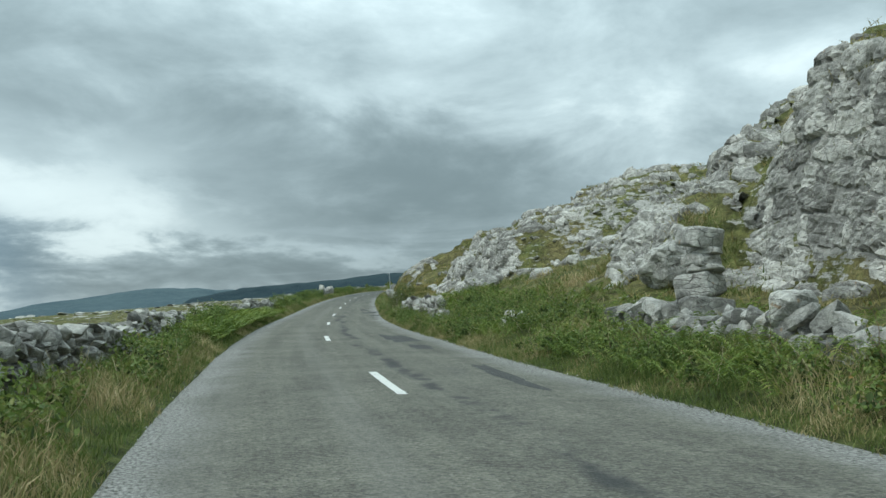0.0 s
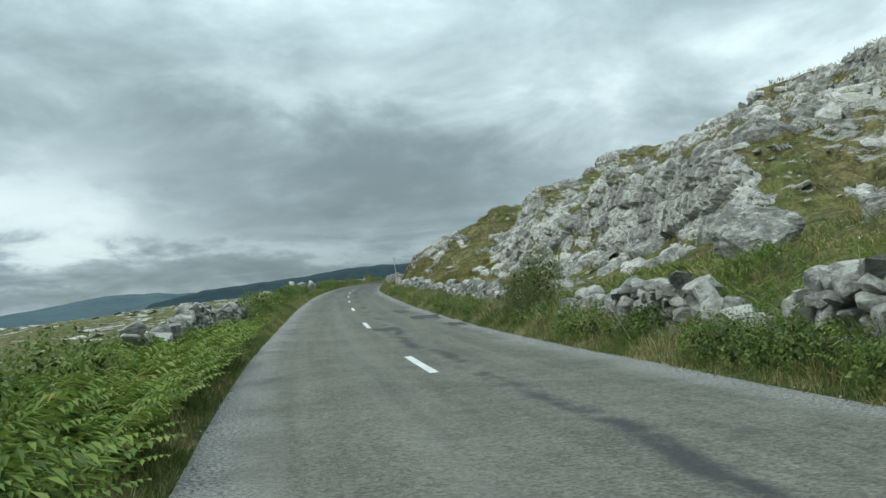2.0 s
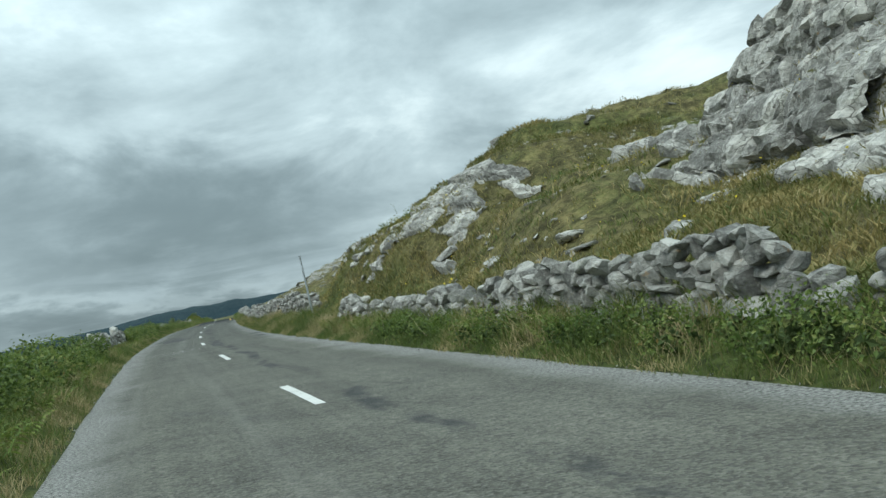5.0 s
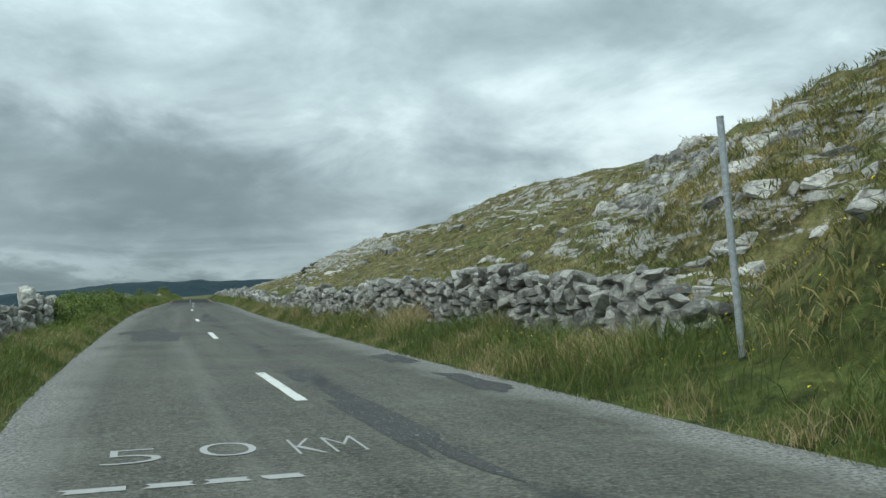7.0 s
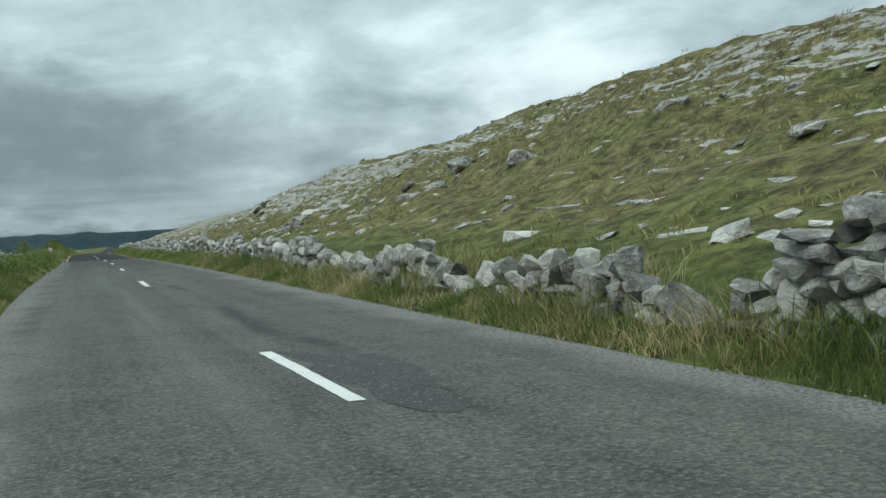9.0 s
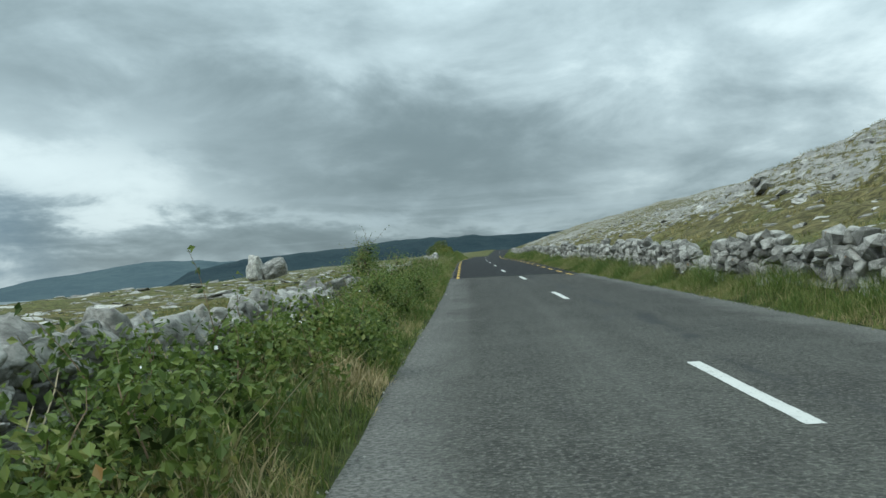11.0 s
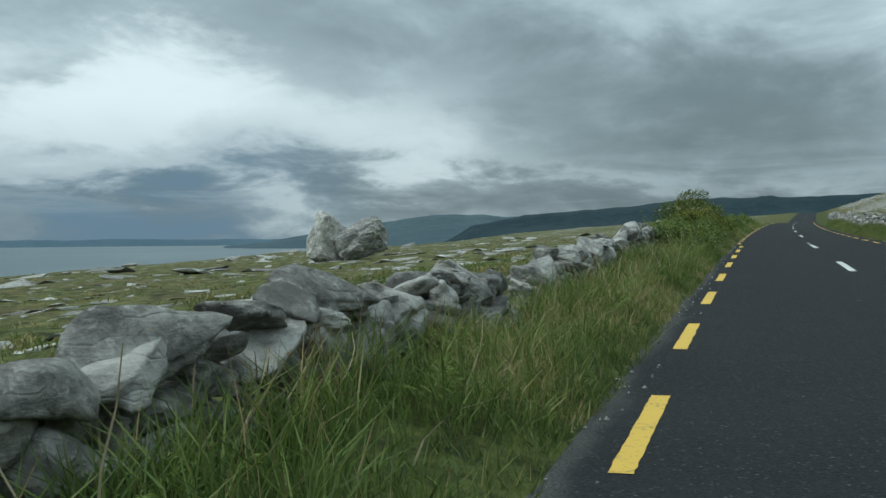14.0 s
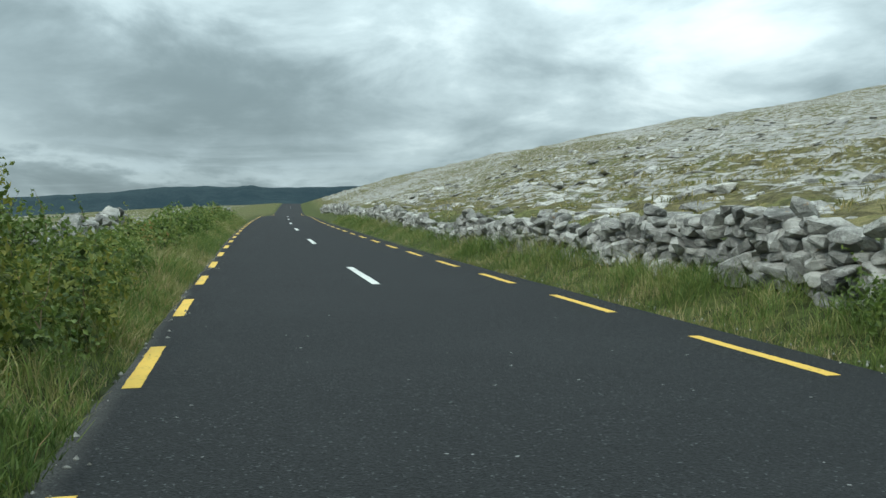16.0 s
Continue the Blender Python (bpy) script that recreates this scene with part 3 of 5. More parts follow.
ridge("backdrop", "headland across the bay with blue haze in its colour", [(30, -.35), (27.2, -.1), (25.2, .30), (23.2, .72), (21.2, .92), (19.6, 1.12), (17.6, 1.38), (15.2, 1.42), (13.2, 1.26), (8, 1.1), (0, .9)], 3300, 900, HEAD, 41, .5)
ridge("backdrop", "dark forested hill beyond the bay with blue-grey haze in its colour", [(17, -.3), (15.2, .75), (13.0, 1.20), (11.6, 1.38), (9, 1.58), (6, 1.76), (3, 2.06), (-1, 2.14), (-4.5, 2.16), (-12, 2.3), (-30, 2.2)], 2350, 800, FOREST, 43, .5)
ridge("backdrop", "low shore on the far side of the bay with haze in its colour", [(80, .10), (60, .16), (45, .10), (36, .15), (27, .10), (20, .05)], 4700, 120, FARLAND, 47, .1)

# ---------------------------------------------------------------- road
JOIN = 223.6   # where the new surface begins


def road_strip(name, y0, y1, left, right, mat, label, lift=0.0, rag=0.2):
    yy = np.linspace(y0, y1, int((y1 - y0) * 2) + 1) if y1 < 340 else np.concatenate([np.arange(y0, 340, 0.5), np.geomspace(340, y1, 90)])
    base = np.linspace(0, 1, 17)
    l = left + rag * 0.9 * fbm(yy / 1.7, yy * 0, 61, 3)
    r = right + rag * 0.8 * fbm(yy / 2.1, yy * 0, 67, 3)
    d = l[:, None] + (r - l)[:, None] * base
    y = np.repeat(yy[:, None], 17, 1)
    crown = 0.025 * (1 - (d / 3.1) ** 2)
    z = line_z(y) + crown + lift + 0.012 * fbm(d / 1.1, y / 2.6, 71, 3)
    v = np.stack([line_x(y) + d, y, z], -1)
    ob = new(name, mesh_of(name, v.reshape(-1, 3), grid_faces(*d.shape), mat, True, np.stack([d, y], -1).reshape(-1, 2)))
    return tagged(ob, label, "road", kind="structure")


def road_z(d, y):
    return line_z(y) + 0.025 * (1 - (d / 3.1) ** 2) + 0.012 * fbm(d / 1.1, y / 2.6, 71, 3)


road_strip("road", -58, JOIN, -3.12, 3.15, TAR_OLD, "narrow country road of worn grey chip-seal asphalt")
road_strip("road", JOIN + 0.002, 1500, -3.02, 2.74, TAR_NEW, "freshly resurfaced black asphalt road", 0.004, 0.07)


def mark(y0, y1, d, w, mat, name, label, group, lift=0.005, ragged=0.0045):
    """A painted stroke lying on the road."""
    yy = np.linspace(y0, y1, max(3, int((y1 - y0) / 0.07) + 1))
    rng = np.random.default_rng(100000 + int(y0 * 100) + int(50 + d * 10))
    l = d - w / 2 + rng.uniform(-ragged, ragged, len(yy))
    r = d + w / 2 + rng.uniform(-ragged, ragged, len(yy))
    top = 0.004 if y0 > JOIN else 0.0
    cols = np.stack([l, (l + r) / 2, r], 1)
    yb = np.repeat(yy[:, None], 3, 1)
    up = np.stack([line_x(yb) + cols, yb, road_z(cols, yb) + lift + top], -1)
    ob = new(name, mesh_of(name, up.reshape(-1, 3), grid_faces(len(yy), 3), mat))
    return tagged(ob, label, "road marking", group, "structure")


for s0, e in ((-2.6, 1.2), (12.8, 16.7), (28.9, 32.3), (45.0, 48.5), (61.0, 65.1), (77.9, 81.7), (92.2, 95.65), (106.95, 110.95), (123.2, 127.2), (138.0, 141.7), (151.7, 155.1), (171.0, 174.5), (187.0, 190.5), (203.3, 207.1), (218.5, 222.3)):
    mark(s0, e, -0.2 if 20 < s0 < 40 else 0.03, 0.14, WHITE, "centre_dash", "white painted centre-line dash on old asphalt", "centre line dashes")
for s, e in ((230.4, 234.2), (243.6, 247.5), (256.9, 260.7), (270.4, 274.2), (289.8, 294.2), (306.7, 310.9), (323.0, 327.2), (339, 343), (355, 359), (371, 375), (387, 391), (520, 524), (536, 540), (552, 556)):
    mark(s, e, -0.26 if s < 280 else -0.05, 0.14, WHITE, "centre_dash", "white painted centre-line dash on black asphalt", "centre line dashes")
mark(274.3, 277.4, -0.26, 0.05, CHALK, "worn_dash", "faint worn white paint trace on asphalt", "", 0.005, 0.03)
for k in range(55):
    mid = float(np.interp(k, (0, 6, 8, 11, 13, 55), (224.70, 250.8, 259.7, 273.1, 282.3, 472.1)))
    mark(mid - 1.03, mid + 1.03, -2.65 if k < 5 else -2.70 if k < 12 else -2.86, 0.13, YELLOW, "edge_dash", "yellow painted edge-line dash", "left edge line dashes")
    mid = 281.9 + 4.52 * (k - 13)
    mark(mid - 1.15, mid + 1.2, 2.26, 0.13, YELLOW, "edge_dash", "yellow painted edge-line dash", "right edge line dashes")


def tar_patch(d, y, w, length, seed):
    """A repair of dark tar with a wandering outline."""
    a = np.linspace(0, 2 * np.pi, 28, endpoint=False)
    r = 1 + 0.95 * fbm(np.cos(a) * 2.4 + seed, np.sin(a) * 1.3, seed, 3)
    rings = []
    for s in (0.05, 0.5, 1.0):
        pd, py = d + w / 2 * r * s * np.sign(np.cos(a)) * np.abs(np.cos(a)) ** 0.6, y + length / 2 * r * s * np.sign(np.sin(a)) * np.abs(np.sin(a)) ** 0.6
        rings.append(np.stack([line_x(py) + pd, py, road_z(pd, py) + 0.004], -1))
    v = np.concatenate(rings)
    i = np.arange(28)
    j = (i + 1) % 28
    f = np.concatenate([np.stack([i + 28 * k, i + 28 * (k + 1), j + 28 * (k + 1), j + 28 * k], 1) for k in range(2)])
    uv = np.concatenate([np.stack([(q[:, 0] - line_x(y) - d), q[:, 1]], -1) for q in rings])
    ob = new("tar_patch", mesh_of("tar_patch", v, f, TAR_PATCH, True, uv))
    return tagged(ob, "dark tar repair patch on worn asphalt", "road patch", "tar patches", "structure")


for k, (d, y, w, l) in enumerate([(2.0, 15.5, .32, 4), (1.95, 24.6, .45, 1.7), (1.95, 30.0, .75, 4.6), (2.6, 60.0, .6, 2.0), (.42, 59.4, .7, 1.8), (2.4, 66, .8, 3), (2.0, 73, .6, 4),
                                  (.5, 121.3, .35, 4.6), (.55, 126.5, .32, 2.2), (2.6, 129.2, .5, 2.2), (2.6, 124.6, .5, 2.2), (-2.0, 143.5, 1.0, 3.5), (-1.5, 141, 1.1, 8), (.5, 153, .9, 3.5),
                                  ]):
    tar_patch(d, y, w, l, k + 3)


def sprayed_text(body, d0, d1, y0, y1):
    """Hand-sprayed capitals on the asphalt."""
    cu = bpy.data.curves.new("sprayed_letters", "FONT")
    cu.body, cu.size, cu.offset = body, 1.0, -0.022
    tmp = bpy.data.objects.new("sprayed_letters", cu)
    scene.collection.objects.link(tmp)
    bpy.context.view_layer.update()
    me = bpy.data.meshes.new_from_object(tmp.evaluated_get(bpy.context.evaluated_depsgraph_get()))
    bpy.data.objects.remove(tmp)
    co = np.empty(len(me.vertices) * 3, np.float32)
    me.vertices.foreach_get("co", co)
    co = co.reshape(-1, 3)
    lo, hi = co.min(0), co.max(0)
    d = d0 + (co[:, 0] - lo[0]) / (hi[0] - lo[0]) * (d1 - d0)
    y = y0 + (co[:, 1] - lo[1]) / (hi[1] - lo[1]) * (y1 - y0)
    me.vertices.foreach_set("co", np.stack([line_x(y) + d, y, road_z(d, y) + 0.006], -1).astype(np.float32).ravel())
    me.materials.clear()
    me.materials.append(CHALK)
    me.name = "sprayed_letters"
    return tagged(new("sprayed_letters", me), "white sprayed distance lettering on the road", "road marking", kind="structure")


sprayed_text("5", -2.07, -1.60, 119.80, 120.45)
sprayed_text("0", -1.30, -0.86, 119.85, 120.48)
sprayed_text("KM", -0.58, -0.03, 119.72, 120.45)
for d0, d1 in ((-2.25, -1.86), (-1.72, -1.45), (-1.36, -1.06), (-0.97, -0.69)):
    mark(118.80, 118.95, (d0 + d1) / 2, d1 - d0, CHALK, "sprayed_bar", "blurred white spray-paint mark on the road", "sprayed marks", 0.005, 0.04)

# ---------------------------------------------------------------- stones


def hull_stone(seed, mat, n=22, square=0.55, bevel=0.05):
    """An angular lump of limestone, one metre across before it is scaled."""
    rng = np.random.default_rng(seed)
    p = rng.normal(size=(n, 3))
    p /= np.linalg.norm(p, axis=1)[:, None]
    p = np.sign(p) * np.abs(p) ** square
    p *= rng.uniform(0.82, 1.0, (n, 1)) * 0.5
    bm = bmesh.new()
    for q in p:
        bm.verts.new(q)
    bmesh.ops.convex_hull(bm, input=bm.verts[:])
    for v in [v for v in bm.verts if not v.link_faces]:
        bm.verts.remove(v)
    bmesh.ops.dissolve_limit(bm, angle_limit=radians(14), verts=bm.verts[:], edges=bm.edges[:])
    if bevel:
        bmesh.ops.bevel(bm, geom=bm.edges[:], offset=bevel, segments=1, affect="EDGES", profile=0.6)
    bmesh.ops.triangulate(bm, faces=bm.faces[:])
    return from_bm("stone", bm, mat)


WALL_STONES = [hull_stone(100 + k, STONE, 20, 0.68, 0.045) for k in range(20)]
for k in range(4, 20):
    WALL_STONES[k] = hull_stone(100 + k, STONE, 19, 0.68, 0.0)


def worn_stone(seed, mat):
    """A rounded, pitted wall stone."""
    rng = np.random.default_rng(seed)
    p = rng.normal(size=(15, 3))
    p /= np.linalg.norm(p, axis=1)[:, None]
    p = np.sign(p) * np.abs(p) ** 0.55 * rng.uniform(0.82, 1.1, (15, 1)) * 0.50
    bm = bmesh.new()
    for q in p:
        bm.verts.new(q)
    bmesh.ops.convex_hull(bm, input=bm.verts[:])
    for v in [v for v in bm.verts if not v.link_faces]:
        bm.verts.remove(v)
    for _ in range(3):
        bmesh.ops.triangulate(bm, faces=bm.faces[:])
        longest = [e for e in bm.edges if e.calc_length() > 0.15]
        bmesh.ops.subdivide_edges(bm, edges=longest, cuts=1)
    bmesh.ops.triangulate(bm, faces=bm.faces[:])
    bmesh.ops.smooth_vert(bm, verts=bm.verts[:], factor=0.5, use_axis_x=True, use_axis_y=True, use_axis_z=True)
    bm.normal_update()
    push = []
    for v in bm.verts:
        pit = noise.noise(v.co * 5 + Vector((0, seed, 0)))
        bed = abs(math.sin(v.co.z * 9 + 3 * noise.noise(v.co * 2 + Vector((seed, 0, 0)))))
        push.append(v.normal * (0.07 * noise.noise(v.co * 2.6 + Vector((seed, 0, 0))) + 0.05 * pit - 0.09 * max(0.0, pit - 0.2) - 0.05 * (1 - min(1.0, 3 * bed))))
    for v, m in zip(bm.verts, push):
        v.co += m
    for f in bm.faces:
        f.smooth = True
    return from_bm("stone", bm, mat)


WORN_STONES = [worn_stone(400 + k, STONE) for k in range(18)]
BLOCKS = [hull_stone(200 + k, CLIFF, 30, 0.36, 0.03) for k in range(6)]
SIMPLE = [hull_stone(300 + k, CLIFF, 18, 0.42, 0.0) for k in range(10)]


def arrays(me):
    v = np.empty(len(me.vertices) * 3, np.float32)
    me.vertices.foreach_get("co", v)
    f = np.empty(len(me.polygons) * 3, np.int32)
    me.polygons.foreach_get("vertices", f)
    return v.reshape(-1, 3), f.reshape(-1, 3)


def joined(name, meshes, mats4, choice, material, label, category):
    """Many stones in one mesh."""
    src = [arrays(m) for m in meshes]
    vs, fs, base = [], [], 0
    for m, c in zip(mats4, choice):
        v, f = src[c]
        a = np.array(m)
        vs.append(v @ a[:3, :3].T + a[:3, 3])
        fs.append(f + base)
        base += len(v)
    ob = new(name, mesh_of(name, np.concatenate(vs), np.concatenate(fs), material))
    return tagged(ob, label, category, kind="stuff")


def stone_at(p, size, rz, tilt, rng):
    return Matrix.Translation(p) @ Euler((rng.normal() * tilt, rng.normal() * tilt, rz + rng.normal() * 0.25)).to_matrix().to_4x4() @ Matrix.Diagonal((*size, 1))


def dry_wall(y0, y1, d0, d1, tall, label, group, seed, big=1.0, ruin=0.25, parts=300, thick=0.46, squat=1.0, kinds=WALL_STONES):
    """A dry-stone wall that follows the road; its nearest stones are parts, the rest one mass."""
    rng = np.random.default_rng(seed)
    mats4 = []
    y = y0
    course = 0
    z = 0.0
    while z < tall + 0.1:
        hgt = squat * rng.uniform(0.15, 0.24) * big * (1.15 if course < 2 else 0.9)
        y = y0 + rng.uniform(0, 0.3)
        while y < y1:
            ln = rng.choice((0.22, 0.30, 0.40, 0.58)) / squat ** 0.5 * rng.uniform(0.8, 1.2) * big * (1.1 if course < 2 else 0.95)
            f = (y - y0) / (y1 - y0)
            top = tall * (1 + ruin * 2.0 * float(fbm(y / 3.1, seed * 1.7, seed, 3)))
            top *= float(smooth(np.array(min(y - y0, y1 - y)), -0.4, 1.6)) * 0.75 + 0.25
            if z + hgt * 0.4 < top:
                d = d0 + (d1 - d0) * f + 0.22 * float(fbm(y / 6.0, 5.0, seed + 3, 2))
                g = float(height(d, y))
                slope = (float(line_x(y + 1)) - float(line_x(y - 1))) / 2
                hh = hgt * rng.uniform(0.6, 1.5)
                p = Vector((float(line_x(y)) + d + rng.normal() * 0.05, y + ln / 2, g - 0.06 + z + hh / 2))
                mats4.append((stone_at(p, (thick * rng.uniform(0.8, 1.15), ln * 1.2, hh * 1.35), -math.atan(slope), 0.20 if z < top - 0.3 else 0.34, rng), rng.integers(len(kinds))))
            y += ln * 0.93
        z += hgt * 0.86
        course += 1
    e = new("stone_wall")
    mid = (y0 + y1) / 2
    e.location = place((d0 + d1) / 2, mid)
    tagged(e, label, "wall", group)
    inv = Matrix.Translation(-e.location)
    own = mats4 if len(mats4) <= parts else [mats4[k] for k in sorted(rng.choice(len(mats4), parts, replace=False))]
    chosen = {id(m[0]) for m in own}
    for m, c in own:
        part("stone", kinds[c], e, inv @ m)
    rest = [m for m in mats4 if id(m[0]) not in chosen]
    if rest:
        ob = joined("stones", kinds, [inv @ m for m, _ in rest], [c for _, c in rest], STONE, "", "")
        ob.parent = e
        ob["kind"] = "stuff"
    return e


RG, LG = "dry-stone walls under the slope", "dry-stone walls on the seaward verge"
dry_wall(7, 21.5, 4.55, 5.8, 0.48, "low tumbled limestone wall at the foot of a cliff", RG, 1, 1.05, 0.5)
dry_wall(34, 53, 4.1, 4.1, 0.78, "broken dry-stone wall half buried in brambles", RG, 2, 1.15, 0.7)
dry_wall(55, 88, 4.25, 4.6, 0.72, "dry-stone wall of grey limestone lumps", RG, 3, 1.0, 0.35)
dry_wall(88, 112.5, 4.6, 4.2, 0.80, "dry-stone wall of large pale limestone lumps", RG, 4, 0.95, 0.35)
dry_wall(122.8, 152, 5.2, 3.85, 1.02, "tall well-stacked dry-stone wall of grey limestone", RG, 5, 0.9, 0.12)
dry_wall(152.5, 181, 3.9, 4.1, 0.62, "low collapsing dry-stone wall among grass", RG, 6, 1.1, 0.5)
dry_wall(181, 206, 4.3, 4.1, 0.90, "dry-stone wall of pale limestone above tall grass", RG, 7, 1.15, 0.3)
dry_wall(206.5, 245, 4.1, 4.2, 0.85, "dry-stone wall of grey limestone beside the old road", RG, 8, 1.1, 0.3)
dry_wall(245.5, 279, 4.2, 4.3, 0.80, "dry-stone wall of grey limestone under the slope", RG, 9, 1.1, 0.3)
dry_wall(279.5, 303, 4.4, 4.0, 0.84, "long dry-stone wall of piled grey limestone", RG, 10, 0.95, 0.22)
dry_wall(304, 345, 4.2, 4.6, 0.70, "dry-stone wall running off beside the new road", RG, 11, 1.2, 0.4, 200)
dry_wall(345, 420, 4.6, 5.0, 0.70, "distant stretch of dry-stone wall", RG, 12, 1.8, 0.4, 120)
dry_wall(2, 31, -4.75, -4.75, 0.80, "dry-stone field wall of lichened limestone", LG, 21, 0.85, 0.2)
dry_wall(43, 80, -4.3, -4.7, 0.80, "dry-stone field wall behind bright bracken", LG, 22, 0.9, 0.3)
dry_wall(82, 118, -5.0, -5.0, 0.70, "low field wall behind a hedge", LG, 23, 1.3, 0.4, 150)
dry_wall(119, 160, -4.6, -4.7, 0.80, "field wall with one upright pale stone", LG, 24, 1.2, 0.35)
dry_wall(172, 192.5, -4.5, -4.6, 0.68, "field wall of large pale limestone lumps", LG, 25, 1.15, 0.12, squat=0.8, kinds=WORN_STONES)
dry_wall(192, 206, -4.6, -4.6, 0.66, "field wall half hidden by brambles", LG, 26, 0.95, 0.15, squat=0.8, kinds=WORN_STONES)
dry_wall(206.5, 219.4, -4.6, -4.5, 0.60, "field wall of broad lichened limestone slabs", LG, 43, 1.05, 0.15, squat=0.8, kinds=WORN_STONES)
dry_wall(219, 233, -4.9, -4.8, 0.26, "fallen field wall among bracken", LG, 28, 0.9, 0.6)
dry_wall(233, 246.2, -4.7, -4.5, 0.56, "field wall of broad grey limestone lumps", LG, 29, 1.15, 0.3, squat=0.75, kinds=WORN_STONES)
dry_wall(246.6, 271.5, -4.5, -4.9, 0.64, "field wall of heavy rounded limestone lumps", LG, 30, 1.0, 0.12, squat=0.8, kinds=WORN_STONES)
dry_wall(283, 300, -5.0, -5.2, 0.85, "field wall topped with pale stones beyond a bush", LG, 31, 0.95, 0.35)
dry_wall(300, 360, -5.2, -5.2, 0.60, "distant low field wall", LG, 32, 1.5, 0.5, 120)

# ---------------------------------------------------------------- cliffs and outcrops


def cells(u, v, su, sv, seed):
    """Irregular blocks laid in staggered beds: number of the block, distance to its joints, and place within it."""
    b = v / sv
    a = u / su
    ia, ib = np.floor(a), np.floor(b)
    best = np.full(u.shape, 9.0)
    second = np.full(u.shape, 9.0)
    who, du, dv = np.zeros(u.shape), np.zeros(u.shape), np.zeros(u.shape)
    for oy in (-1, 0, 1):
        for ox in (-1, 0, 1):
            qa, qb = ia + ox, ib + oy
            ca = qa + 0.5 * (qb % 2) + 0.12 + 0.76 * lattice(qa, qb, seed)
            cb = qb + 0.2 + 0.6 * lattice(qa, qb, seed + 1)
            r = (np.abs(a - ca) ** 3 + np.abs(b - cb) ** 3) ** (1 / 3)
            first = r < best
            second = np.where(first, best, np.minimum(second, r))
            who = np.where(first, lattice(qa, qb, seed + 2), who)
            du, dv = np.where(first, (a - ca) * su, du), np.where(first, (b - cb) * sv, dv)
            best = np.minimum(best, r)
    return who, (second - best) * min(su, sv), du, dv


def connected(cell):
    """Numbers the connected areas of equal value in a grid."""
    tag = np.arange(cell.size).reshape(cell.shape)
    while True:
        before = tag.copy()
        for p, q, same in ((tag[:-1], tag[1:], cell[:-1] == cell[1:]), (tag[:, :-1], tag[:, 1:], cell[:, :-1] == cell[:, 1:])):
            least = np.minimum(p, q)
            np.copyto(p, least, where=same)
            np.copyto(q, least, where=same)
        tag = tag.ravel()[tag]
        if (tag == before).all():
            return tag


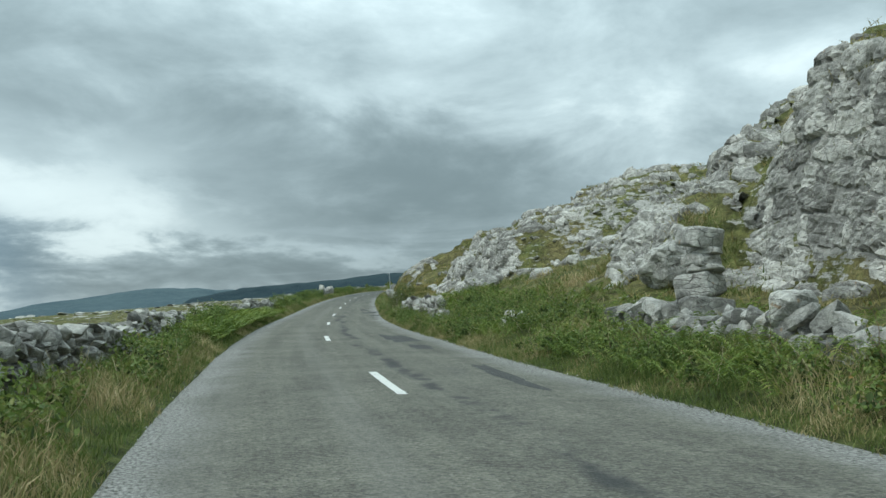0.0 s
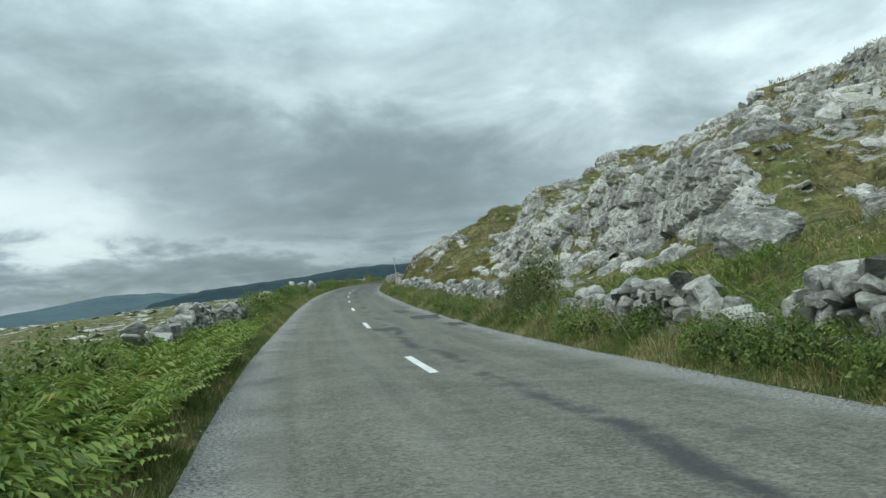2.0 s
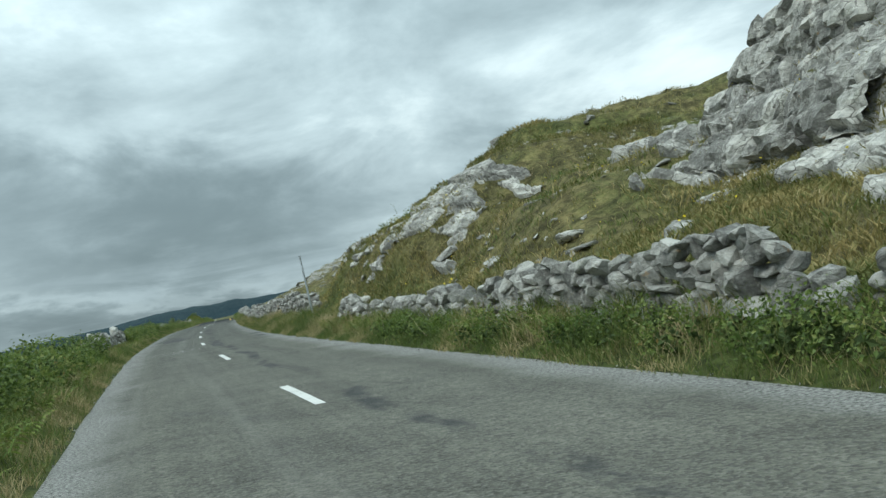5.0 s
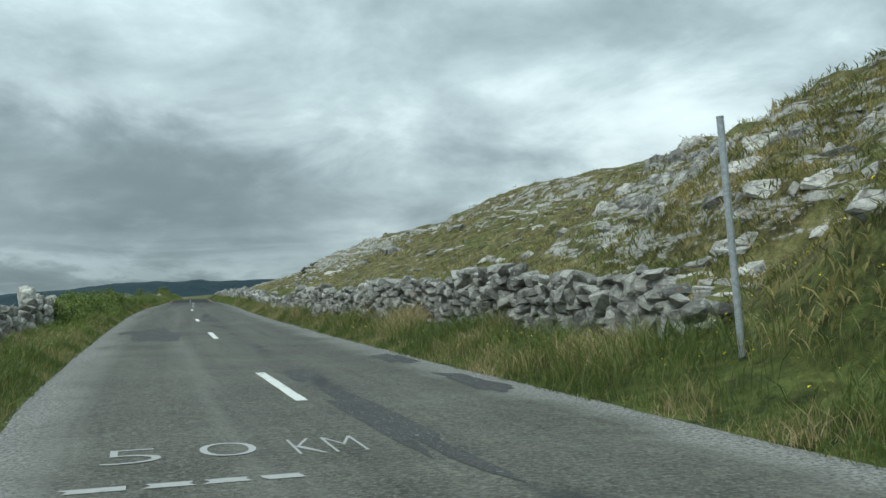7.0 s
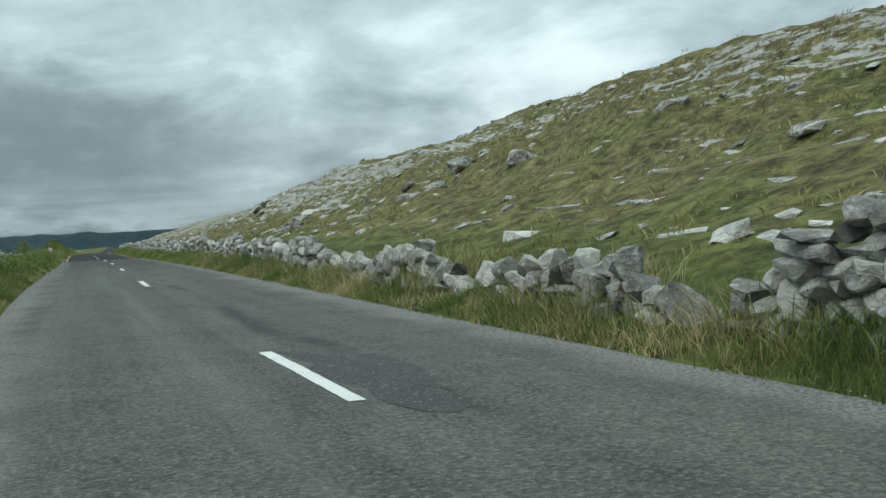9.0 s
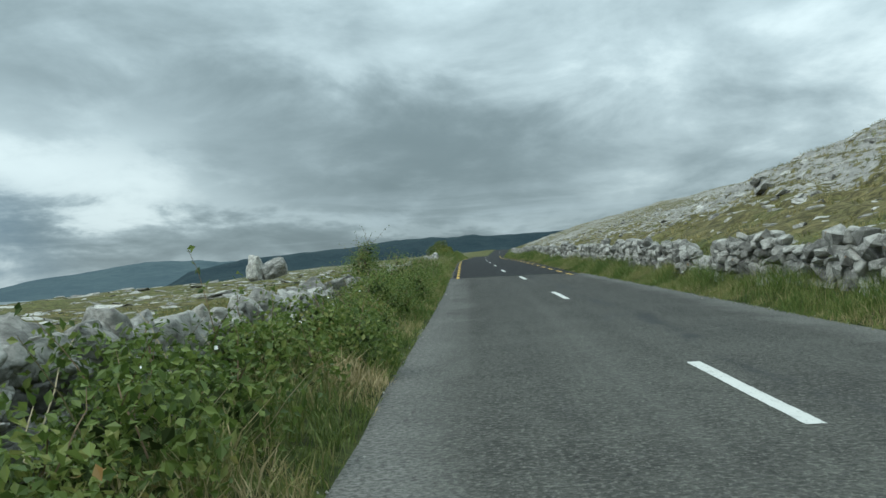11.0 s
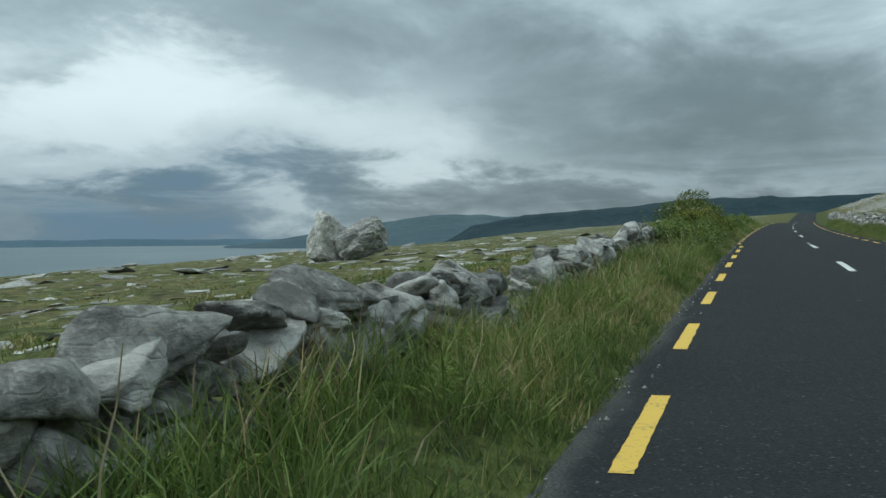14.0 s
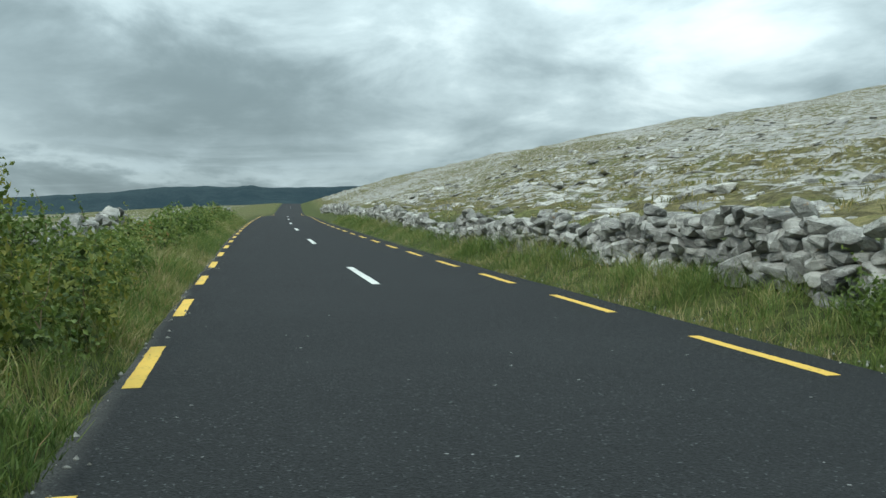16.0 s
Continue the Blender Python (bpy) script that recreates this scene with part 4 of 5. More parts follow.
def crag(y0, y1, d0, d1, label, seed, size=1.0, cover=0.0, proud=0.16, fine=0.10, relief=1.0):
    """Jointed limestone standing out of the slope: large blocks, each broken into smaller ones, with turf left between."""
    yy = np.linspace(y0, y1, int((y1 - y0) / fine))
    many = np.linspace(d0, d1, 220)
    gd, gy = np.meshgrid(many, yy)
    gz = height(gd, gy)
    arc = np.concatenate([np.zeros((len(yy), 1)), np.cumsum(np.hypot(np.diff(gd, axis=1), np.diff(gz, axis=1)), 1)], 1)
    rows = int(arc[:, -1].mean() / fine)
    s = np.linspace(0, 1, rows)
    d = np.array([np.interp(s * arc[k, -1], arc[k], many) for k in range(len(yy))]).T
    y = np.repeat(yy[None, :], rows, 0)
    z = height(d, y)
    td, tz = np.gradient(d, axis=0), np.gradient(z, axis=0)
    ln = np.hypot(td, tz) + 1e-6
    td, tz = td / ln, tz / ln
    u = y + 0.5 * fbm(y / 1.4, z / 1.2, seed, 3) + 0.25 * d
    v = z + 0.30 * d + 0.35 * fbm(y / 2.6, z / 2.0 + d / 5, seed + 5, 3) - 0.04 * y
    big, e1, p1, q1 = cells(u, v, 2.1 * size, 1.15 * size, seed + 10)
    mid, e2, p2, q2 = cells(u + 0.15 * big, v, 0.80 * size, 0.36 * size, seed + 20)
    low, e3, p3, q3 = cells(u, v + 0.1 * mid, 0.30 * size, 0.15 * size, seed + 30)
    spin = lambda x, k: (x * k) % 1 - 0.5
    out = 0.34 * (big - 0.5) + 0.22 * spin(big, 37) * p1 + 0.20 * spin(big, 71) * q1 - 0.40 * np.exp(-(e1 / 0.07) ** 2)
    out += 0.10 * (mid - 0.5) + 0.16 * spin(mid, 37) * p2 + 0.22 * spin(mid, 71) * q2 - 0.13 * np.exp(-(e2 / 0.03) ** 2)
    out += 0.016 * (low - 0.5) + 0.06 * spin(low, 37) * p3 + 0.09 * spin(low, 71) * q3 - 0.028 * np.exp(-(e3 / 0.025) ** 2)
    out = relief * out * min(1.0, size) + 0.012 * fbm(y / 0.3, z / 0.3, seed + 23, 2)
    rim = np.minimum(np.minimum(y - y0, y1 - y), 3.0 * np.minimum(s, 1 - s)[:, None] * 2.5)
    seen = 1.1 * fbm(y / 3.4, (z + 0.3 * d) / 1.7, seed + 40, 3) + cover + 1.15 * (tz - 0.55) + 0.5 * (big - 0.5) - 0.7 * (1 - smooth(rim, 0.0, 1.5))
    stand = smooth(seen, -0.10, 0.10)
    push = -0.55 + (0.55 + proud) * stand + out * stand * size ** 0.5
    d, z = d - tz * push, z + td * push
    e = new("rock_outcrop")
    e.location = (float(line_x(yy[0]) + d[0, 0]), float(yy[0]), float(z[0, 0]))
    tagged(e, label, "cliff", "limestone cliffs")
    vert = (np.stack([line_x(y) + d, y, z], -1) - np.array(e.location)).reshape(-1, 3)
    faces = grid_faces(*z.shape)[:, ::-1]
    shown = stand.reshape(-1)[faces].max(1) > 0.02
    # every connected block is a piece of its own; slivers go to the block beside them
    cell = np.where(shown, big.reshape(-1)[faces[:, 0]], -1.0).reshape(z.shape[0] - 1, z.shape[1] - 1)
    tag = connected(cell)
    for turn in range(10):
        _, back, many = np.unique(tag, return_inverse=True, return_counts=True)
        few = (many[back].reshape(tag.shape) < 16) & (cell >= 0)
        tag = np.where(few, np.roll(tag, 1 if turn < 6 else -1, turn % 2), tag)
    tag = np.where(shown, connected(np.where(cell < 0, -1, tag)).ravel(), -1)
    for b, count in zip(*np.unique(tag, return_counts=True)):
        if b < 0 or count < 3:
            continue
        own = faces[tag == b]
        ids, inv = np.unique(own, return_inverse=True)
        part("rock_block", mesh_of("rock_block", vert[ids], inv.reshape(own.shape), CLIFF), e)
    return e


crag(3, 14.5, 9.3, 15.5, "tall jointed limestone cliff with grass on top", 1, 0.62, 0.50, 0.12, 0.08, 0.8)
crag(14, 25.6, 9.3, 15.5, "tall jointed limestone cliff with a dark overhang", 2, 0.62, 0.50, 0.12, 0.08, 0.8)
crag(25.2, 31.0, 7.4, 11.2, "broken limestone crag with grassy ledges", 3, 0.62, 0.10)
crag(26.5, 38, 11.0, 14.5, "limestone block standing above a grass gully", 13, 0.7, 0.16)
crag(56.5, 67, 7.9, 13.2, "blocky limestone cliff with a vertical cleft", 4, 1.0, 0.36, 0.2, 0.09)
crag(66.5, 77, 7.4, 13.2, "jointed limestone cliff above a stone wall", 5, 1.0, 0.42, 0.2, 0.09)
crag(76.5, 92.5, 6.9, 12.6, "limestone crag broken by turf ledges", 6, 0.95, 0.20)
crag(92, 103, 9.2, 13.5, "low limestone crag with turf on top", 7, 0.9, 0.24)
crag(107.2, 113.6, 6.2, 10.0, "rounded limestone crag with pale fresh faces", 8, 0.85, 0.5, 0.14, 0.085)
crag(113, 125, 5.6, 11.0, "broken limestone edges in a turf bank", 18, 0.55, -0.45, 0.06, 0.09)
crag(86, 98, 7.4, 11.0, "weathered limestone rib in the turf", 17, 0.9, 0.02)
crag(95, 107.5, 11.0, 15.5, "pale limestone crag high on the slope", 9, 1.0, 0.36, 0.2)
crag(40, 58, 12.0, 18.0, "stepped limestone ledges across the slope", 11, 0.75, 0.22, 0.14, 0.12)
crag(42, 72, 17.4, 24.0, "rough limestone ledges under the skyline", 14, 0.85, 0.30, 0.14, 0.15)
crag(58, 78, 13.0, 19.0, "broken limestone pavement above a cliff", 15, 0.8, 0.26, 0.14, 0.13)
crag(74, 101, 12.4, 21.0, "long limestone ledges high on the slope", 12, 0.9, 0.12, 0.14, 0.15)
crag(125, 150, 8.0, 17.0, "low limestone steps in the turf above a wall", 16, 0.6, -0.24, 0.10, 0.13)


def boulder(name, label, p, size, rz, seed, mat, tilt=(0.0, 0.0), corners=20):
    """A large weathered boulder: a blocky hull, then chipped, bedded and pitted."""
    rng = np.random.default_rng(seed)
    q = rng.normal(size=(corners, 3))
    q /= np.linalg.norm(q, axis=1)[:, None]
    q = np.sign(q) * np.abs(q) ** 0.55 * rng.uniform(0.8, 1.05, (corners, 1)) * 0.5
    bm = bmesh.new()
    for c in q:
        bm.verts.new(c)
    bmesh.ops.convex_hull(bm, input=bm.verts[:])
    for v in [v for v in bm.verts if not v.link_faces]:
        bm.verts.remove(v)
    for _ in range(5):
        long = [e for e in bm.edges if e.calc_length() > (0.085 if size[0] > 1.5 else 0.15)]
        if not long:
            break
        bmesh.ops.subdivide_edges(bm, edges=long, cuts=1)
        bmesh.ops.triangulate(bm, faces=bm.faces[:])
    bmesh.ops.smooth_vert(bm, verts=bm.verts[:], factor=0.5, use_axis_x=True, use_axis_y=True, use_axis_z=True)
    bm.normal_update()
    move = []
    for v in bm.verts:
        co = v.co
        bed = abs(math.sin(co.z * 19 + 2.5 * noise.noise(co * 2.5 + Vector((seed, 0, 0)))))
        lump = 0.050 * noise.noise(co * 4.5 + Vector((seed, 0, 0))) + 0.026 * noise.noise(co * 11 + Vector((0, seed, 0))) + 0.012 * noise.noise(co * 27)
        move.append(v.normal * (lump - 0.030 * (1 - min(1.0, bed * 3.5))))
    for v, m in zip(bm.verts, move):
        v.co += m
    ob = new(name, from_bm(name, bm, mat))
    ob.matrix_world = Matrix.Translation(p) @ Euler((tilt[0], tilt[1], rz)).to_matrix().to_4x4() @ Matrix.Diagonal((*size, 1))
    return tagged(ob, label, "boulder")


def on_ground(d, y, sink):
    p = place(d, y)
    p.z += sink
    return p


boulder("boulder", "huge pale glacial boulder, upright half of a split pair", on_ground(-25.0, 286.8, 1.5), (3.0, 2.8, 4.0), 0.57, 5, PALE, (0.05, 0.22), 16)
boulder("boulder", "huge pale glacial boulder leaning on its other half", on_ground(-23.5, 287.1, 1.05), (4.0, 2.9, 2.5), 0.57, 8, PALE, (0.05, -0.33), 16)
boulder("boulder", "squat pale boulder by the end of a wall", on_ground(5.0, 112.9, 0.25), (0.8, 0.9, 0.7), 0.4, 11, PALE, (0.1, 0.2))
boulder("boulder", "square pale block standing on a tumbled wall", on_ground(5.05, 12.5, 0.50), (0.56, 0.60, 0.62), 0.4, 14, PALE)
boulder("boulder", "pale boulder lying in the bracken above the verge", on_ground(5.0, 26.8, 0.12), (1.0, 1.2, 0.62), 0.3, 23, PALE, (0.1, 0.1))
boulder("boulder", "big pale boulder on the turf above a wall", on_ground(8.3, 51.8, 0.50), (1.7, 1.9, 1.5), 0.7, 19, PALE, (0.1, 0.15))
boulder("boulder", "upright pale stone standing on a field wall", on_ground(-4.7, 139.5, 0.95), (0.6, 0.9, 1.0), 0.2, 17, PALE)
pillar = new("rock_pillar")
pillar.location = place(6.9, 19.2, -0.12)
tagged(pillar, "stack of squared limestone blocks before the cliff", "rock")
zz = 0.0
for k, (w, l, t, dx, tilt, turn) in enumerate(((1.25, 1.2, .62, .0, 3, 10), (.95, 1.0, .52, -.08, -6, 48), (.78, .8, .17, .03, 4, 80), (.7, .84, .21, -.05, 2, 25), (.62, .7, .15, .05, -3, 60), (.92, .86, .42, -.03, 7, 15))):
    part("block", BLOCKS[k], pillar, pose(dx, -0.6 * dx, zz + t / 2, tilt, 0.6 * tilt, turn) @ Matrix.Diagonal((w, l, t * 1.3, 1)))
    zz += t * 0.95
for k, (x, y, w, l, t) in enumerate(((-0.9, 0.3, .9, .8, .75), (-1.3, -0.2, .6, .7, .5), (0.5, -0.8, .7, .6, .4))):
    part("block", BLOCKS[k], pillar, pose(x, y, t * 0.35, 8 * x, 6, 35 * k) @ Matrix.Diagonal((w, l, t, 1)))
boulder("boulder", "grey boulder half buried in turf", on_ground(9.0, 26.0, 0.5), (1.9, 1.7, 1.7), 0.8, 27, CLIFF)
rng = np.random.default_rng(77)
for d, y, s in ((7.6, 101, .6), (10.5, 50, 1.3), (12, 47, 1.2), (9.5, 43, 1.0), (7, 64.5, 1.0), (6.6, 70, .8), (6.3, 81, .8), (7.5, 96, .9), (15, 186, 1.4), (12, 181, 1.1), (13.5, 176, 1.0), (9, 196, 1.1), (10.5, 201, 1.2)):
    boulder("boulder", "loose grey limestone boulder on the turf slope", on_ground(d, y, s * 0.06), (s * rng.uniform(.8, 1.2), s * rng.uniform(1.0, 1.5), s * rng.uniform(.55, .8)), rng.uniform(0, 3), int(31 + y), CLIFF, (rng.normal() * .15, rng.normal() * .15))

# ---------------------------------------------------------------- loose slabs of the limestone pavement


def slabs(name, label, count, dlo, dhi, ylo, yhi, smin, smax, seed, keep, thin=1.0):
    rng = np.random.default_rng(seed)
    d = dlo + (dhi - dlo) * rng.random(count * 4) ** 1.5
    if dlo < 0:
        d = dlo + (dhi - dlo) * (1 - rng.random(count * 4) ** 1.5)
    y = rng.uniform(ylo, yhi, count * 4)
    den = fbm(d / 7, y / 11, seed, 3) + keep
    ok = np.nonzero(rng.random(len(d)) < np.clip(den, 0.02, 1))[0][:count]
    d, y = d[ok], y[ok]
    z = height(d, y)
    gx = (height(d + 0.5, y) - height(d - 0.5, y))
    x = line_x(y)
    mats4, pick = [], rng.integers(len(SIMPLE), size=len(d))
    for k in range(len(d)):
        s = smin + (smax - smin) * rng.random() ** 2.5
        s *= 1 + abs(d[k]) / 110
        flat = rng.uniform(0.18, 0.42) * thin
        m = Matrix.Translation((x[k] + d[k], y[k], z[k] - s * flat * 0.20)) @ Euler((rng.normal() * 0.10, -0.85 * math.atan(gx[k]) + rng.normal() * 0.12, rng.normal() * 0.5)).to_matrix().to_4x4()
        mats4.append(m @ Matrix.Diagonal((s * rng.uniform(0.6, 1.0), s * rng.uniform(0.9, 1.8), s * flat, 1)))
    return joined(name, SIMPLE, mats4, pick, CLIFF, label, "rocks")


slabs("limestone_slabs", "scattered grey limestone slabs over the turf slope", 1300, 6.5, 50, 0, 185, 0.18, 0.85, 51, 0.16)
slabs("limestone_slabs", "broken limestone edges showing through a turf bank", 520, 5.8, 17, 112, 128, 0.22, 0.85, 57, 0.35, 1.7)
slabs("limestone_slabs", "dense pale limestone pavement slabs on the hillside", 4000, 6.0, 60, 185, 400, 0.22, 1.0, 53, 0.50)
slabs("limestone_slabs", "flat limestone slabs lying in the coastal turf", 2200, -70, -7.0, 0, 380, 0.25, 2.0, 55, 0.2, 0.42)
slabs("limestone_slabs", "small pale rocks showing through the field turf", 900, -30, -5.6, 180, 300, 0.15, 0.9, 59, 0.3, 0.8)


def gravel(n, seed):
    """Loose chippings along the crumbling edges of the old road."""
    rng = np.random.default_rng(seed)
    y = rng.uniform(4, 300, n)
    d = np.where(rng.random(n) < 0.5, -1, 1) * (np.where(y > JOIN, 2.98, 3.12) + rng.normal(0, 0.12, n))
    o = np.array([(1, 0, 0), (-1, 0, 0), (0, 1, 0), (0, -1, 0), (0, 0, 1), (0, 0, -1)], float)
    t = np.array([(0, 2, 4), (2, 1, 4), (1, 3, 4), (3, 0, 4), (2, 0, 5), (1, 2, 5), (3, 1, 5), (0, 3, 5)])
    c = np.stack([line_x(y) + d, y, line_z(y) + 0.01], -1)
    v = c[:, None, :] + o[None] * rng.uniform(0.006, 0.022, (n, 1, 1)) * rng.uniform(0.6, 1.3, (n, 6, 1))
    return tagged(new("gravel", mesh_of("gravel", v.reshape(-1, 3), (t[None] + (np.arange(n) * 6)[:, None, None]).reshape(-1, 3), STONE)), "loose grey chippings along the road edge", "gravel", kind="stuff")


gravel(4000, 5)

# ---------------------------------------------------------------- plants


def blades(name, label, d, y, tall, wide, mat, seed, lean=0.35, z=None):
    """Grass: bent, tapering blades, one mesh."""
    rng = np.random.default_rng(seed)
    n = len(d)
    # a blade is widest half way up and bends from there
    base = np.stack([line_x(y) + d, y, (height(d, y) if z is None else z) - 0.02], -1)
    a, b = rng.uniform(0, 2 * np.pi, n), rng.uniform(0, 2 * np.pi, n)
    side = np.stack([np.cos(a), np.sin(a), np.zeros(n)], -1) * (wide / 2)[:, None]
    bend = np.stack([np.cos(b), np.sin(b), np.zeros(n)], -1) * (tall * lean * rng.uniform(0.2, 1.6, n))[:, None]
    up = np.zeros((n, 3))
    up[:, 2] = tall
    mid, tip = base + up * 0.55 + bend * 0.32, base + up * rng.uniform(0.8, 1.0, (n, 1)) + bend
    v = np.stack([base, mid + side, tip, mid - side], 1).reshape(-1, 3)
    i = (np.arange(n) * 4)[:, None]
    f = np.stack([i + [0, 1, 3], i + [1, 2, 3]], 1).reshape(-1, 3)
    return tagged(new(name, mesh_of(name, v, f, mat)), label, "grass", kind="stuff")


def scatter(n, d0, d1, y0, y1, seed, clump=0.5, size=1.2):
    rng = np.random.default_rng(seed)
    d, y = rng.uniform(d0, d1, n * 3), rng.uniform(y0, y1, n * 3)
    keep = rng.random(n * 3) < np.clip(0.55 + clump * 2 * fbm(d / size, y / size, seed, 2), 0.03, 1)
    return d[keep][:n], y[keep][:n]


rng = np.random.default_rng(4)
for name, label, lo, hi, count, seed in (("verge_grass", "long green and straw-coloured grass along the seaward verge", -4.5, -3.0, 120000, 61), ("verge_grass", "long seeding grass along the verge under the slope", 2.95, 4.7, 150000, 62)):
    d, y = scatter(count, lo, hi, 1, 300, seed, 1.0, 0.8)
    far = scatter(12000, lo, hi, 300, 345, seed + 1, 0.6, 0.9)
    d, y = np.concatenate([d, far[0]]), np.concatenate([y, far[1]])
    ferny = (d < 0) & (d < -3.25) & (((y > 190) & (y < 235)) | ((y > 28) & (y < 66)) | (y > 257) & (y < 290)) | (d > 3.5) & (y > 14) & (y < 54)
    thin = ferny & (rng.random(len(d)) < 0.66)
    d, y = d[~thin], y[~thin]
    t = smooth(np.abs(d), 2.85, 3.6) * (1 - 0.45 * (1 - smooth(y, 24, 32)) * (d > 0)) * (1 - 0.25 * (d < 0)) * (0.8 + 0.9 * fbm(d / 1.1, y / 1.7, seed, 3))
    tall = np.clip(0.10 + 0.44 * t * rng.uniform(0.45, 1.25, len(d)), 0.06, 0.75)
    near = y < 190
    blades(name, label, d[near], y[near], tall[near], rng.uniform(0.006, 0.015, near.sum()), GRASS, seed, 0.6)
    blades(name, label.replace("long", "lush"), d[~near], y[~near], tall[~near], rng.uniform(0.006, 0.015, (~near).sum()), LUSHGRASS, seed + 5, 0.6)
    # short growth at the road's edge
    n = 65000
    y = rng.uniform(1, 300, n)
    d = (np.where(y > JOIN, 3.0 if lo < 0 else 2.78, 3.08) + rng.random(n) ** 1.5 * 0.75 + 0.10 * fbm(y / 1.3, y * 0, seed, 3)) * (-1 if lo < 0 else 1)
    a, s = rng.uniform(0, 2 * np.pi, n), rng.uniform(0.05, 0.17, n)
    c = np.stack([line_x(y) + d, y, height(d, y) - 0.01], -1)
    side = np.stack([np.cos(a), np.sin(a), a * 0], -1) * 0.007
    tip = c + np.stack([rng.normal(0, 0.45, n) * s, rng.normal(0, 0.45, n) * s, s], -1)
    ob = new("edge_grass", mesh_of("edge_grass", np.stack([c - side, c + side, tip], 1).reshape(-1, 3), np.arange(3 * n).reshape(-1, 3), GRASS))
    tagged(ob, "short trodden grass creeping over the road edge", "grass", kind="stuff")


d, y = scatter(34000, -4.4, -3.05, 204, 292, 66, 1.2, 0.8)
grassy = (d > -3.45) | (y > 235) & (y < 258)
d, y = d[grassy], y[grassy]
tall = np.clip(0.12 + 0.46 * smooth(-d, 2.9, 3.7) * rng.uniform(0.4, 1.2, len(d)) * (0.9 + 0.8 * fbm(d, y / 1.5, 67, 2)), 0.08, 0.7)
blades("verge_grass", "dense dark green grass beside the new road", d, y, tall, rng.uniform(0.007, 0.014, len(d)), LUSHGRASS, 66, 0.55)
dry = rng.random(len(d)) < 0.06
blades("dry_grass", "dry seeding grass stems among the verge grass", d[dry], y[dry], np.clip(tall[dry] * 1.35, 0.2, 0.8), np.full(dry.sum(), 0.006), STRAW, 68, 0.5)


def tufts(name, label, n, d0, d1, y0, y1, seed, mat, tall=0.32, per=8):
    d, y = scatter(n, d0, d1, y0, y1, seed, 0.9, 5.0)
    rng = np.random.default_rng(seed)
    s = rng.uniform(0.5, 1.3, len(d))
    dd, yy = np.repeat(d, per) + rng.normal(0, 0.13, len(d) * per) * np.repeat(s, per), np.repeat(y, per) + rng.normal(0, 0.13, len(d) * per) * np.repeat(s, per)
    blades(name, label, dd, yy, tall * np.repeat(s, per) * rng.uniform(0.5, 1.1, len(dd)), 0.028 * np.repeat(s, per), mat, seed, 0.8)


tufts("hill_grass", "rough tussocks of yellowing grass on the slope", 8000, 5.2, 24, 2, 190, 71, HILLGRASS, 0.24)
tufts("hill_grass", "rough tussocks between limestone slabs", 3600, 5.2, 22, 185, 345, 72, HILLGRASS, 0.22)
tufts("field_grass", "coarse tussocks of coastal turf", 2400, -24, -5.2, 2, 345, 73, HILLGRASS, 0.18)
tufts("field_grass", "short green turf behind the field walls", 1100, -13, -4.9, 238, 300, 77, LUSHGRASS, 0.17)
tufts("field_grass", "short dry turf behind the field walls", 3000, -13, -4.9, 182, 300, 79, HILLGRASS, 0.15)
tufts("bank_grass", "dense ochre and green tussocks on a turf bank", 11000, 4.8, 15, 86, 140, 75, HILLGRASS, 0.22)
tufts("bank_grass", "long green grass on a turf bank", 1500, 4.8, 14, 86, 140, 78, GRASS, 0.22)
tufts("slope_grass", "lush green grass on the bank above the verge", 2400, 4.6, 10.5, 20, 57, 76, GRASS, 0.34)
tufts("cliff_grass", "overhanging dry grass along a cliff top", 900, 11.6, 15, 2, 33, 74, HILLGRASS, 0.20)


def leaves(pos, nrm, size, seed, flat=0.55):
    """Folded leaves at the given places, turned loosely along the given normals: vertices and triangles."""
    rng = np.random.default_rng(seed)
    n = len(pos)
    w = nrm * flat + rng.normal(size=(n, 3)) * 0.6 + [0, 0, 0.25]
    w /= np.linalg.norm(w, axis=1)[:, None]
    t = np.cross(w, rng.normal(size=(n, 3)))
    t /= np.linalg.norm(t, axis=1)[:, None] + 1e-6
    b = np.cross(w, t)
    s = (size * rng.uniform(0.6, 1.35, n))[:, None]
    v = np.stack([pos - t * s * 0.55, pos + b * s * 0.36 + w * s * 0.14, pos + t * s * 0.6, pos - b * s * 0.36 + w * s * 0.14], 1).reshape(-1, 3)
    i = (np.arange(n) * 4)[:, None]
    return v, np.stack([i + [0, 1, 2], i + [0, 2, 3]], 1).reshape(-1, 3)


def stems(name, pts, mat, parent=None, label="", r=0.006):
    """Thin three-sided stems along lists of points, one mesh."""
    v, f = [], []
    for line in pts:
        n = len(line)
        k0 = sum(len(q) for q in v)
        ring = []
        for i, p in enumerate(line):
            rr = r * (1 - 0.75 * i / (n - 1))
            ring += [p + Vector((rr, 0, 0)), p + Vector((-rr / 2, rr * 0.87, 0)), p + Vector((-rr / 2, -rr * 0.87, 0))]
        v.append(ring)
        for i in range(n - 1):
            for j in range(3):
                a, b = k0 + 3 * i + j, k0 + 3 * i + (j + 1) % 3
                f.append((a, b, b + 3, a + 3))
    ob = new(name, mesh_of(name, [tuple(q) for ring in v for q in ring], f, mat))
    ob.parent = parent
    return tagged(ob, label)


